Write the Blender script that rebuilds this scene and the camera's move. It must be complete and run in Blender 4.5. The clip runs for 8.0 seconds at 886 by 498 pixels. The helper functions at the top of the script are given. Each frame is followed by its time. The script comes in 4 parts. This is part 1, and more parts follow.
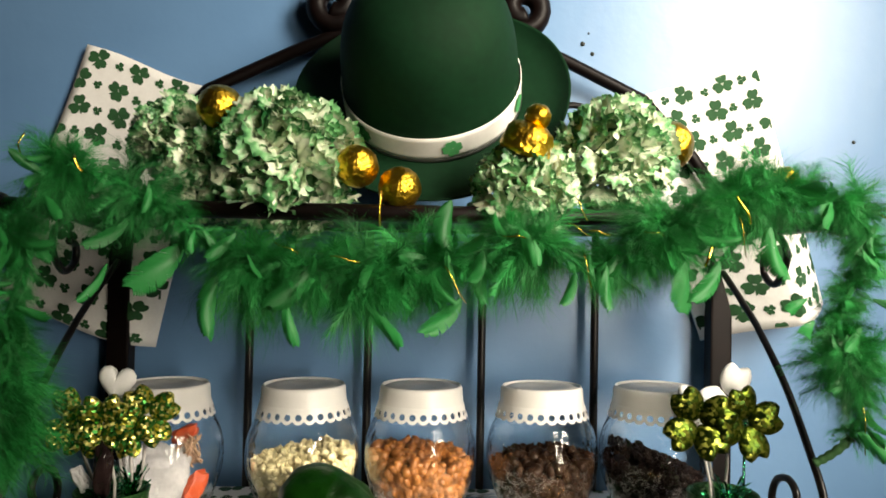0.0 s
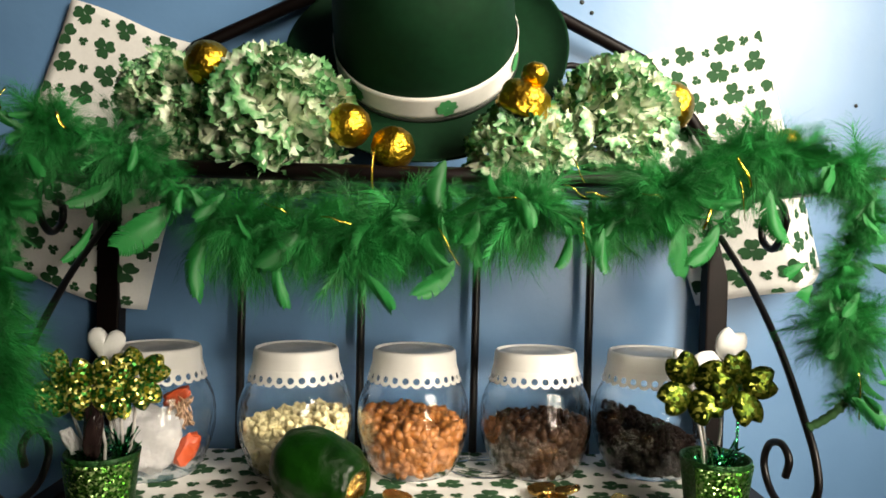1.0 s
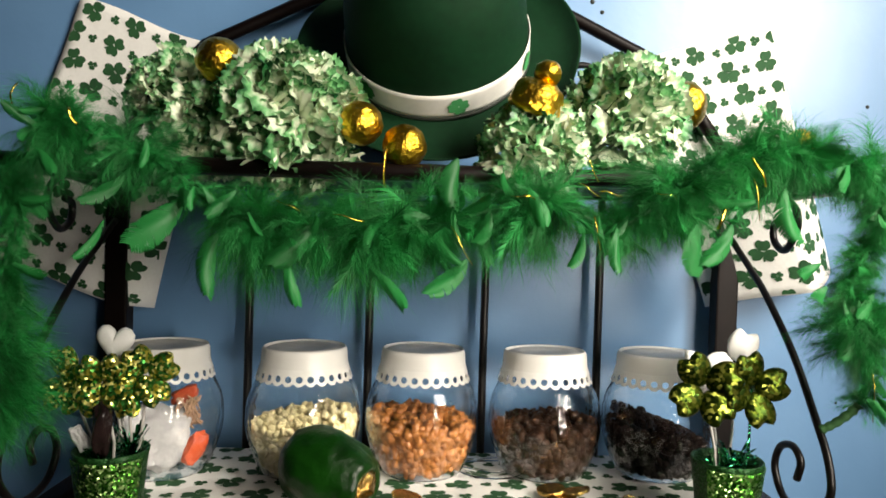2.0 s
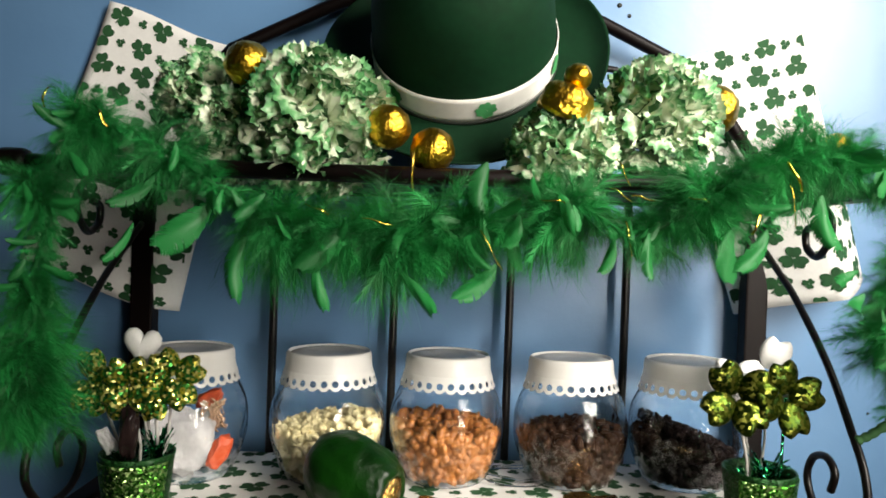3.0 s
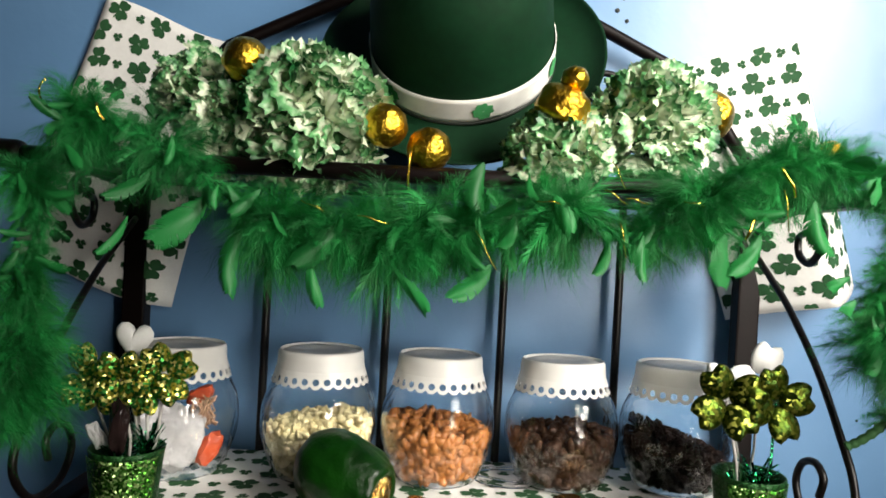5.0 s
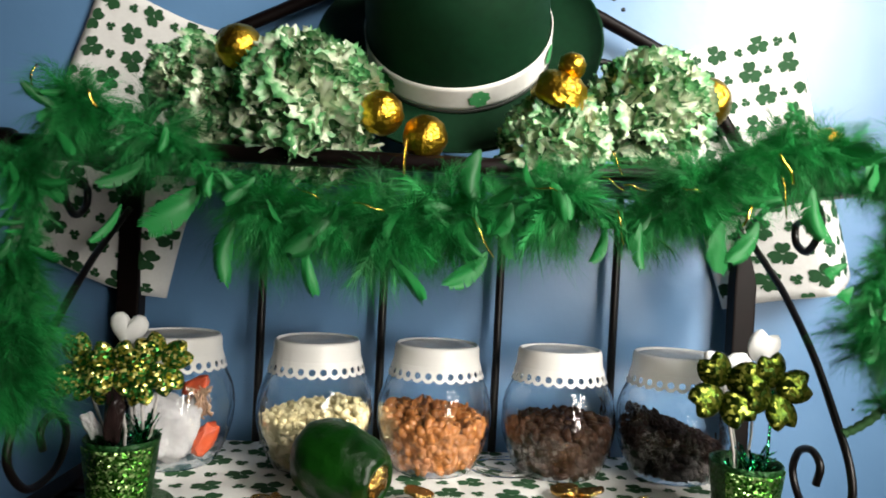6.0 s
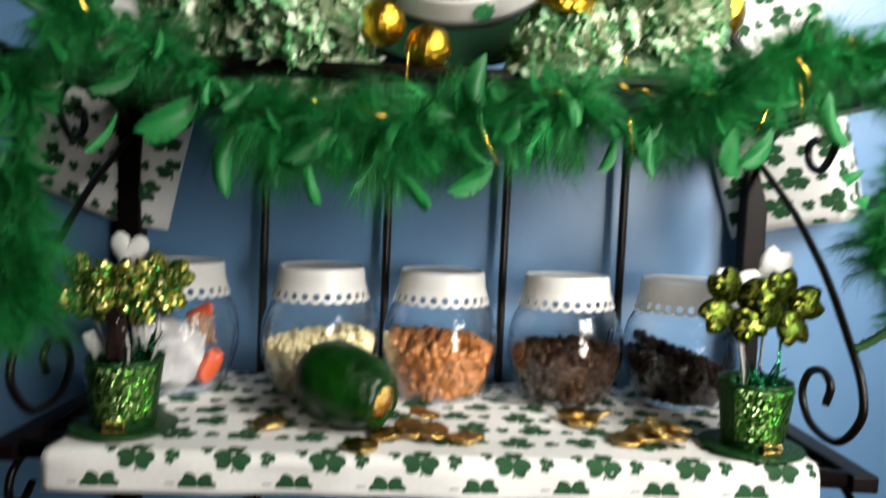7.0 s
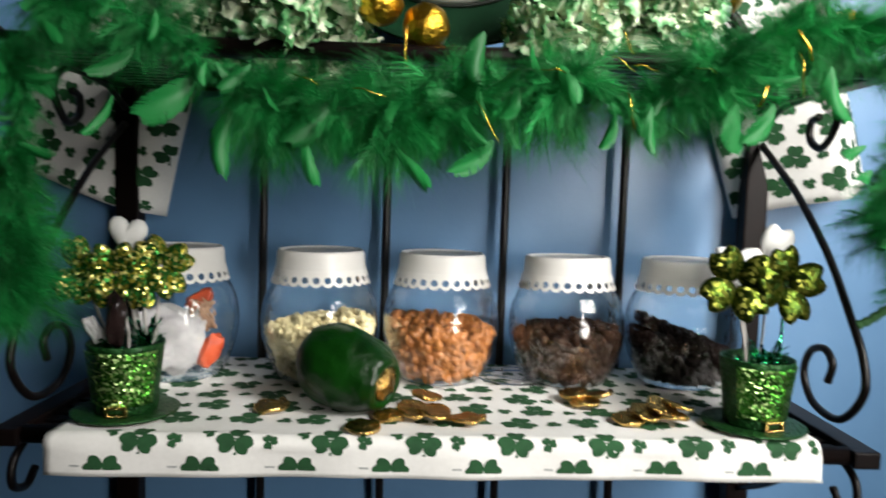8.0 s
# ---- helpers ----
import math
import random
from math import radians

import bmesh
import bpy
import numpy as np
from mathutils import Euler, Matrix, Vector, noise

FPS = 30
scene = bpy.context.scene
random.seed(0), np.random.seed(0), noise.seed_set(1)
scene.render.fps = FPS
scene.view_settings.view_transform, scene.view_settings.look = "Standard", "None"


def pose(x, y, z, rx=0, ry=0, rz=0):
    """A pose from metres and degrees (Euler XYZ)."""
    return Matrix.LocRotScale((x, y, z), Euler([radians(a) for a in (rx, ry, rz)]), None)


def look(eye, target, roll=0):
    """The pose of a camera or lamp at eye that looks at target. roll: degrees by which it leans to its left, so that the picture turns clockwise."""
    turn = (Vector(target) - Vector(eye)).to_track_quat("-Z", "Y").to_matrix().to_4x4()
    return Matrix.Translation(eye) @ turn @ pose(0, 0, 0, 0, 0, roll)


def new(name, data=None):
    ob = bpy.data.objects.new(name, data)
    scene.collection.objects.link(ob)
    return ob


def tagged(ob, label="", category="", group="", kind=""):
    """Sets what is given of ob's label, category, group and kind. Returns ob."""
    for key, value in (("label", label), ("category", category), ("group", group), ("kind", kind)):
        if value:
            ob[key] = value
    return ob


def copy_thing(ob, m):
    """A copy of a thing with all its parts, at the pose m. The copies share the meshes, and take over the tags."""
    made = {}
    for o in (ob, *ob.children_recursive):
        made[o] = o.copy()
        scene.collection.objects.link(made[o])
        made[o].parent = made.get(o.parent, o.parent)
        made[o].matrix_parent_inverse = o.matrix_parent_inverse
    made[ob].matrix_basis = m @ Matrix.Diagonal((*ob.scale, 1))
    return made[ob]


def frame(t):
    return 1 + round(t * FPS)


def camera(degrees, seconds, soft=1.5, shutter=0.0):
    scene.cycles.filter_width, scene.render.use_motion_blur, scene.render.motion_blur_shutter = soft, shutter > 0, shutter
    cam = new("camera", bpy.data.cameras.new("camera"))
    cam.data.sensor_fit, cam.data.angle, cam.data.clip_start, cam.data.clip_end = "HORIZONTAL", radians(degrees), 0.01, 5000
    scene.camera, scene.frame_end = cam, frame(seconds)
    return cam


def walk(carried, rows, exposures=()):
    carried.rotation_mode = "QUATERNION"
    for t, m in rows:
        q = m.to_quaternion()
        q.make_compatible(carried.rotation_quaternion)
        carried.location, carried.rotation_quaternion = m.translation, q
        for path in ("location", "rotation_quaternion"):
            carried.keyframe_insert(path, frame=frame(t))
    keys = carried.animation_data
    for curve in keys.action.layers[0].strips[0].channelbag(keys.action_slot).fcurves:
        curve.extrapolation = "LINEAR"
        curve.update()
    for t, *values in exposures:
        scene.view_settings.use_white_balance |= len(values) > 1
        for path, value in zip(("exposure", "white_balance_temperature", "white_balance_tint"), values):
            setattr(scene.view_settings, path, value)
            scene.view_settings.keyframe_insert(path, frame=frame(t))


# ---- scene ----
cam = camera(63.9, 8.0, soft=1.65, shutter=0.9)
PATH = [
    (0, (0.002, -0.629, 1.222), (0.049, 1.37, 1.274), 1.1),
    (0.2, (0.0028, -0.6274, 1.22), (0.0532, 1.3716, 1.2673), 1.1),
    (0.4, (0.0036, -0.6258, 1.218), (0.0453, 1.3732, 1.2368), 1.1),
    (0.5, (0.004, -0.625, 1.217), (0.05, 1.374, 1.224), 1.1),
    (0.6, (0.004, -0.624, 1.2174), (0.0563, 1.3748, 1.2148), 1.16),
    (0.8, (0.004, -0.622, 1.2182), (0.0329, 1.3764, 1.1886), 1.28),
    (0.9, (0.004, -0.621, 1.2186), (0.0514, 1.3772, 1.1854), 1.34),
    (1, (0.004, -0.62, 1.219), (0.064, 1.378, 1.177), 1.4),
    (1.2, (0.0028, -0.6195, 1.2186), (0.0557, 1.3787, 1.1912), 1.47),
    (2.3, (-0.0038, -0.6165, 1.2164), (0.0482, 1.3823, 1.175), 1.83),
    (2.5, (-0.005, -0.616, 1.216), (0.023, 1.383, 1.174), 1.9),
    (2.7, (-0.007, -0.6148, 1.216), (0.0083, 1.3846, 1.184), 1.94),
    (2.8, (-0.008, -0.6142, 1.216), (-0.0105, 1.3854, 1.1893), 1.96),
    (3, (-0.01, -0.613, 1.216), (-0.003, 1.387, 1.192), 2),
    (3.2, (-0.0092, -0.6126, 1.2152), (0.0042, 1.3866, 1.1724), 2.04),
    (3.3, (-0.0088, -0.6124, 1.2148), (0.0056, 1.3864, 1.1732), 2.06),
    (3.5, (-0.008, -0.612, 1.214), (0.013, 1.386, 1.152), 2.1),
    (3.7, (-0.0092, -0.6132, 1.2144), (0.0375, 1.3852, 1.162), 2.34),
    (3.8, (-0.0098, -0.6138, 1.2146), (0.0101, 1.3848, 1.1602), 2.46),
    (4, (-0.011, -0.615, 1.215), (0.028, 1.384, 1.184), 2.7),
    (4.2, (-0.011, -0.615, 1.2154), (0.039, 1.384, 1.1939), 2.86),
    (4.3, (-0.011, -0.615, 1.2156), (0.0428, 1.384, 1.2003), 2.94),
    (4.5, (-0.011, -0.615, 1.216), (0.022, 1.384, 1.196), 3.1),
    (4.7, (-0.011, -0.6145, 1.2151), (0.012, 1.3847, 1.1989), 3.07),
    (5.8, (-0.011, -0.6115, 1.2099), (0.0291, 1.3883, 1.1976), 2.93),
    (5.9, (-0.011, -0.6113, 1.2095), (0.0182, 1.3887, 1.1865), 2.91),
    (6, (-0.011, -0.611, 1.209), (0.027, 1.389, 1.18), 2.9),
    (6.1, (-0.01, -0.61, 1.2042), (0.0404, 1.3894, 1.1949), 2.44),
    (6.2, (-0.009, -0.609, 1.1994), (0.0587, 1.3898, 1.1656), 1.98),
    (6.3, (-0.008, -0.608, 1.1946), (0.055, 1.3902, 1.1557), 1.52),
    (6.4, (-0.007, -0.607, 1.1898), (-0.0045, 1.3906, 1.103), 1.06),
    (6.5, (-0.006, -0.606, 1.185), (-0.025, 1.391, 1.087), 0.6),
    (6.6, (-0.0066, -0.6052, 1.1828), (0.0007, 1.3916, 1.0789), 0.98),
    (6.7, (-0.0072, -0.6044, 1.1806), (0.0054, 1.3922, 1.1057), 1.36),
    (6.8, (-0.0078, -0.6036, 1.1784), (0.0129, 1.3928, 1.0981), 1.74),
    (6.9, (-0.0084, -0.6028, 1.1762), (0.0323, 1.3934, 1.0888), 2.12),
    (7, (-0.009, -0.602, 1.174), (0.019, 1.394, 1.05), 2.5),
    (7.1, (-0.0092, -0.6016, 1.1728), (0.008, 1.3944, 1.0288), 2.5),
    (7.2, (-0.0094, -0.6012, 1.1716), (0.0181, 1.3948, 1.0272), 2.5),
    (7.3, (-0.0096, -0.6008, 1.1704), (0.012, 1.3952, 1.0248), 2.5),
    (7.4, (-0.0098, -0.6004, 1.1692), (-0.0015, 1.3956, 1.029), 2.5),
    (7.5, (-0.01, -0.6, 1.168), (-0.003, 1.396, 1.041), 2.5),
    (7.6, (-0.01, -0.6, 1.1682), (-0.008, 1.3956, 1.0428), 2.38),
    (7.8, (-0.01, -0.6, 1.1686), (-0.0118, 1.3948, 1.0308), 2.14),
    (8, (-0.01, -0.6, 1.169), (0.023, 1.394, 1.012), 1.9),
]
walk(cam, [(t, look(eye, target, roll)) for t, eye, target, roll in PATH],
     [(0, -0.16, 7600, 10), (1.2, -0.14, 7500, 10), (2.5, -0.15, 7000, 10), (4.7, -0.14, 6800, 10), (6, -0.15, 6650, 10), (8, -0.19, 6450, 10)])

# ---- light ----
scene.view_settings.exposure = 0.0
world = bpy.data.worlds.new("world")
scene.world = world
world.use_nodes = True
wn = world.node_tree.nodes
sky = wn.new("ShaderNodeTexSky")
sky.sky_type, sky.sun_disc, sky.sun_elevation, sky.sun_rotation = "NISHITA", False, radians(35), radians(120)
world.node_tree.links.new(sky.outputs[0], wn["Background"].inputs[0])
wn["Background"].inputs[1].default_value = 0.006


def area_lamp(name, eye, target, width, height, watts, colour, spread):
    data = bpy.data.lights.new(name, "AREA")
    data.shape, data.size, data.size_y, data.energy, data.color = "RECTANGLE", width, height, watts, colour
    data.spread = radians(spread)
    ob = new(name, data)
    ob.matrix_world = look(eye, target)
    return ob


# daylight, both sources unseen: a tall sash in the side wall, and a small window assumed in the wall behind the path
WALL_FACE = 0.085
WIN_Y0, WIN_Y1, WIN_Z0, WIN_Z1, SIDE_X = -0.96, -0.60, 1.45, 2.14, 0.75
BACK_Y, BACK_X0, BACK_X1, BACK_Z0, BACK_Z1 = -1.22, 0.53, 0.74, 0.96, 1.62
# both lamp spreads are narrowed to keep light off the left side
area_lamp("back_window_daylight", (0.635, BACK_Y - 0.02, 1.29), (0.08, 0, 1.17), 0.20, 0.62, 2.1, (1.0, 0.96, 0.90), 62)
area_lamp("side_window_daylight", (SIDE_X + 0.02, -0.78, 1.80), (0.27, WALL_FACE, 1.39), 0.30, 0.60, 8.9, (1.0, 0.97, 0.92), 82)

# ---- materials ----
def material(name, dark, light, rough=0.5, metal=0.0, scale=60.0, bump=0.2, bump_scale=None, distance=0.0006, **more):
    """A surface whose colour drifts between two tones at two scales, with fine relief."""
    m = bpy.data.materials.new(name)
    m.use_nodes = True
    n, l = m.node_tree.nodes, m.node_tree.links
    b = n["Principled BSDF"]
    co = n.new("ShaderNodeTexCoord")
    big, fine, add, ramp = n.new("ShaderNodeTexNoise"), n.new("ShaderNodeTexNoise"), n.new("ShaderNodeMath"), n.new("ShaderNodeMix")
    big.inputs["Scale"].default_value, fine.inputs["Scale"].default_value = scale / 7, scale
    fine.inputs["Detail"].default_value = 6
    add.operation = "ADD"
    half = n.new("ShaderNodeMapRange")
    half.inputs[1].default_value, half.inputs[2].default_value = 0.65, 1.35
    for t in (big, fine):
        l.new(co.outputs["Object"], t.inputs["Vector"])
    l.new(big.outputs["Fac"], add.inputs[0])
    l.new(fine.outputs["Fac"], add.inputs[1])
    l.new(add.outputs[0], half.inputs[0])
    ramp.data_type = "RGBA"
    ramp.inputs["A"].default_value, ramp.inputs["B"].default_value = (*dark, 1), (*light, 1)
    l.new(half.outputs[0], ramp.inputs["Factor"])
    l.new(ramp.outputs["Result"], b.inputs["Base Color"])
    b.inputs["Roughness"].default_value, b.inputs["Metallic"].default_value = rough, metal
    if bump:
        t, bp = n.new("ShaderNodeTexNoise"), n.new("ShaderNodeBump")
        t.inputs["Scale"].default_value, t.inputs["Detail"].default_value = bump_scale or scale * 6, 4
        bp.inputs["Strength"].default_value, bp.inputs["Distance"].default_value = bump, distance
        l.new(co.outputs["Object"], t.inputs["Vector"])
        l.new(t.outputs["Fac"], bp.inputs["Height"])
        l.new(bp.outputs[0], b.inputs["Normal"])
    for key, value in more.items():
        b.inputs[key.replace("_", " ")].default_value = value
    return m


def glitter(name, tones, scale=900.0, rough=0.22, tilt=1.1, metal=1.0):
    """Tiny flakes, each at its own tilt and of one of the tones."""
    m = bpy.data.materials.new(name)
    m.use_nodes = True
    n, l = m.node_tree.nodes, m.node_tree.links
    b = n["Principled BSDF"]
    co, v, ramp = n.new("ShaderNodeTexCoord"), n.new("ShaderNodeTexVoronoi"), n.new("ShaderNodeValToRGB")
    v.inputs["Scale"].default_value = scale
    l.new(co.outputs["Object"], v.inputs["Vector"])
    sep = n.new("ShaderNodeSeparateColor")
    l.new(v.outputs["Color"], sep.inputs[0])
    ramp.color_ramp.interpolation = "CONSTANT"
    while len(ramp.color_ramp.elements) < len(tones):
        ramp.color_ramp.elements.new(0.5)
    for i, tone in enumerate(tones):
        ramp.color_ramp.elements[i].position = i / len(tones)
        ramp.color_ramp.elements[i].color = (*tone, 1)
    l.new(sep.outputs[0], ramp.inputs[0])
    l.new(ramp.outputs[0], b.inputs["Base Color"])
    geo, sub, mul, add, norm = n.new("ShaderNodeNewGeometry"), n.new("ShaderNodeVectorMath"), n.new("ShaderNodeVectorMath"), n.new("ShaderNodeVectorMath"), n.new("ShaderNodeVectorMath")
    sub.operation, mul.operation, add.operation, norm.operation = "SUBTRACT", "SCALE", "ADD", "NORMALIZE"
    sub.inputs[1].default_value = (0.5, 0.5, 0.5)
    mul.inputs["Scale"].default_value = tilt
    l.new(v.outputs["Color"], sub.inputs[0])
    l.new(sub.outputs[0], mul.inputs[0])
    l.new(mul.outputs[0], add.inputs[0])
    l.new(geo.outputs["Normal"], add.inputs[1])
    l.new(add.outputs[0], norm.inputs[0])
    l.new(norm.outputs[0], b.inputs["Normal"])
    b.inputs["Roughness"].default_value, b.inputs["Metallic"].default_value = rough, metal
    return m


def feather_material(name, dark, light, by_island=1.0, streak=0.0):
    """Thin green vane: varies from piece to piece and lets light through."""
    m = bpy.data.materials.new(name)
    m.use_nodes = True
    n, l = m.node_tree.nodes, m.node_tree.links
    b = n["Principled BSDF"]
    geo, info, add, fr, mix = n.new("ShaderNodeNewGeometry"), n.new("ShaderNodeObjectInfo"), n.new("ShaderNodeMath"), n.new("ShaderNodeMath"), n.new("ShaderNodeMix")
    fr.operation, mix.data_type = "FRACT", "RGBA"
    part_of = n.new("ShaderNodeMath")
    part_of.operation, part_of.inputs[1].default_value = "MULTIPLY", by_island
    l.new(geo.outputs["Random Per Island"], part_of.inputs[0])
    l.new(part_of.outputs[0], add.inputs[0])
    l.new(info.outputs["Random"], add.inputs[1])
    l.new(add.outputs[0], fr.inputs[0])
    if streak:
        # slanted barbs either side of the shaft, in the feather's own length
        co, sep, ab, line, wave, fac = n.new("ShaderNodeTexCoord"), n.new("ShaderNodeSeparateXYZ"), n.new("ShaderNodeMath"), n.new("ShaderNodeMath"), n.new("ShaderNodeTexNoise"), n.new("ShaderNodeMath")
        ab.operation, line.operation, fac.operation = "ABSOLUTE", "MULTIPLY_ADD", "MULTIPLY_ADD"
        l.new(co.outputs["Object"], sep.inputs[0])
        l.new(sep.outputs["X"], ab.inputs[0])
        l.new(ab.outputs[0], line.inputs[0])
        line.inputs[1].default_value = 0.9
        l.new(sep.outputs["Z"], line.inputs[2])
        wave.noise_dimensions = "1D"
        wave.inputs["Scale"].default_value, wave.inputs["Detail"].default_value = 46, 5
        l.new(line.outputs[0], wave.inputs["W"])
        l.new(wave.outputs["Fac"], fac.inputs[0])
        fac.inputs[1].default_value = streak
        half = n.new("ShaderNodeMath")
        half.operation, half.inputs[1].default_value = "MULTIPLY_ADD", 0.6
        half.inputs[2].default_value = 0.2 - streak / 2
        l.new(fr.outputs[0], half.inputs[0])
        l.new(half.outputs[0], fac.inputs[2])
        l.new(fac.outputs[0], mix.inputs["Factor"])
    else:
        l.new(fr.outputs[0], mix.inputs["Factor"])
    mix.inputs["A"].default_value, mix.inputs["B"].default_value = (*dark, 1), (*light, 1)
    l.new(mix.outputs["Result"], b.inputs["Base Color"])
    b.inputs["Roughness"].default_value = 0.55
    tr, mx = n.new("ShaderNodeBsdfTranslucent"), n.new("ShaderNodeMixShader")
    l.new(mix.outputs["Result"], tr.inputs[0])
    mx.inputs[0].default_value = 0.28
    l.new(b.outputs[0], mx.inputs[1])
    l.new(tr.outputs[0], mx.inputs[2])
    l.new(mx.outputs[0], n["Material Output"].inputs[0])
    return m


def petal_material():
    """White at the base, green towards the ruffled edge (local y runs from base to edge)."""
    m = bpy.data.materials.new("carnation_petal")
    m.use_nodes = True
    n, l = m.node_tree.nodes, m.node_tree.links
    b = n["Principled BSDF"]
    co, sep, ramp, t, add, info, mul = n.new("ShaderNodeTexCoord"), n.new("ShaderNodeSeparateXYZ"), n.new("ShaderNodeValToRGB"), n.new("ShaderNodeTexNoise"), n.new("ShaderNodeMath"), n.new("ShaderNodeObjectInfo"), n.new("ShaderNodeMath")
    l.new(co.outputs["Object"], sep.inputs[0])
    l.new(co.outputs["Object"], t.inputs["Vector"])
    t.inputs["Scale"].default_value = 5
    mul.operation = "MULTIPLY_ADD"
    mul.inputs[1].default_value = 0.45
    l.new(t.outputs["Fac"], mul.inputs[0])
    l.new(sep.outputs["Y"], mul.inputs[2])
    l.new(mul.outputs[0], add.inputs[0])
    mr = n.new("ShaderNodeMapRange")
    mr.inputs[3].default_value, mr.inputs[4].default_value = -0.58, -0.22
    l.new(info.outputs["Random"], mr.inputs[0])
    l.new(mr.outputs[0], add.inputs[1])
    e = ramp.color_ramp.elements
    e[0].position, e[0].color = 0.50, (0.74, 0.80, 0.60, 1)
    e[1].position, e[1].color = 0.92, (0.006, 0.085, 0.020, 1)
    mid = e.new(0.72)
    mid.color = (0.16, 0.44, 0.17, 1)
    l.new(add.outputs[0], ramp.inputs[0])
    l.new(ramp.outputs[0], b.inputs["Base Color"])
    b.inputs["Roughness"].default_value = 0.42
    tr, mx = n.new("ShaderNodeBsdfTranslucent"), n.new("ShaderNodeMixShader")
    l.new(ramp.outputs[0], tr.inputs[0])
    mx.inputs[0].default_value = 0.2
    l.new(b.outputs[0], mx.inputs[1])
    l.new(tr.outputs[0], mx.inputs[2])
    l.new(mx.outputs[0], n["Material Output"].inputs[0])
    return m


def clear(name, tint=(1, 1, 1), rough=0.02, ior=1.45, ripple=0.0):
    m = bpy.data.materials.new(name)
    m.use_nodes = True
    b = m.node_tree.nodes["Principled BSDF"]
    b.inputs["Base Color"].default_value = (*tint, 1)
    b.inputs["Transmission Weight"].default_value, b.inputs["Roughness"].default_value, b.inputs["IOR"].default_value = 1, rough, ior
    if ripple:
        n, l = m.node_tree.nodes, m.node_tree.links
        co, t, bp = n.new("ShaderNodeTexCoord"), n.new("ShaderNodeTexNoise"), n.new("ShaderNodeBump")
        t.inputs["Scale"].default_value, t.inputs["Detail"].default_value = 90, 1.5
        bp.inputs["Strength"].default_value, bp.inputs["Distance"].default_value = 0.5, ripple
        l.new(co.outputs["Object"], t.inputs["Vector"])
        l.new(t.outputs["Fac"], bp.inputs["Height"])
        l.new(bp.outputs[0], b.inputs["Normal"])
    return m


WALL = material("blue_wall_paint", (0.105, 0.225, 0.400), (0.130, 0.265, 0.455), 0.38, scale=14, bump=0.35, bump_scale=55, distance=0.0012, Specular_IOR_Level=0.55)
# for walls out of view: nearly black so that little light bounces into shadows
PLAIN = material("low_bounce_dark_wall", (0.026, 0.018, 0.013), (0.042, 0.030, 0.022), 0.7, scale=8, bump=0.2)
# ceiling out of view, dark grey to weaken the bounce from above
CEIL = material("low_bounce_ceiling", (0.10, 0.09, 0.08), (0.13, 0.12, 0.11), 0.8, scale=8, bump=0.2)
FLOOR = material("brown_floor_boards", (0.035, 0.02, 0.012), (0.06, 0.035, 0.02), 0.45, scale=12, bump=0.2)
IRON = material("dark_bronze_iron", (0.003, 0.002, 0.002), (0.005, 0.0035, 0.003), 0.36, 0.0, scale=90, bump=0.25, Specular_IOR_Level=0.3)
IRON_TUBE = material("brown_enamel_tube", (0.002, 0.0012, 0.0011), (0.006, 0.003, 0.0027), 0.45, 0.0, scale=70, bump=0.15, Specular_IOR_Level=0.14)
CLOTH = material("white_cotton", (0.74, 0.73, 0.70), (0.82, 0.81, 0.78), 0.85, scale=300, bump=0.5, bump_scale=2200, distance=0.0004)
PRINT = material("green_clover_print", (0.007, 0.048, 0.014), (0.014, 0.085, 0.024), 0.85, scale=260, bump=0.4, bump_scale=2200, distance=0.0003)
PRINT_GREY = material("grey_selvage_print", (0.30, 0.32, 0.31), (0.42, 0.43, 0.42), 0.85, scale=300)
LID = material("white_lid_enamel", (0.84, 0.82, 0.78), (0.90, 0.88, 0.84), 0.35, scale=80, bump=0.1)
LIDTOP = material("grey_lid_disc", (0.50, 0.49, 0.47), (0.66, 0.65, 0.62), 0.4, 0.2, scale=120, bump=0.3)
GLASS = clear("clear_jar_plastic", (0.97, 0.985, 0.985), 0.03, ripple=0.0022)
FILM = clear("clear_plastic_film", (1, 1, 1), 0.08, 1.4)
WHITE_CHIP = material("white_baking_chips", (0.52, 0.43, 0.22), (0.68, 0.60, 0.37), 0.45, scale=150, bump=0.3)
CARAMEL = material("caramel_baking_chips", (0.17, 0.054, 0.009), (0.29, 0.103, 0.019), 0.5, scale=150, bump=0.4)
MILK = material("brown_baking_chunks", (0.012, 0.005, 0.0024), (0.036, 0.015, 0.0065), 0.5, scale=150, bump=0.4, Specular_IOR_Level=0.15)
DARK = material("dark_chocolate_chips", (0.005, 0.0025, 0.0022), (0.014, 0.007, 0.005), 0.55, scale=150, bump=0.3, Specular_IOR_Level=0.1)
PAPER = material("white_packet_paper", (0.30, 0.295, 0.30), (0.44, 0.43, 0.425), 0.6, scale=120, bump=0.5, bump_scale=260, distance=0.002)
ORANGE = material("orange_packet", (0.34, 0.040, 0.012), (0.48, 0.075, 0.022), 0.4, scale=80)
TAN = material("brown_string", (0.24, 0.13, 0.08), (0.38, 0.24, 0.15), 0.8, scale=300)
FELT = material("green_felt", (0.0007, 0.0165, 0.0052), (0.0016, 0.029, 0.0092), 0.75, Specular_IOR_Level=0.16, scale=160, bump=0.5, bump_scale=1800, distance=0.0005)
SATIN = material("white_satin_ribbon", (0.72, 0.70, 0.66), (0.82, 0.80, 0.75), 0.4, scale=200, bump=0.3, bump_scale=900)
BLACK = material("black_ribbon_edge", (0.008, 0.012, 0.008), (0.015, 0.02, 0.015), 0.6)
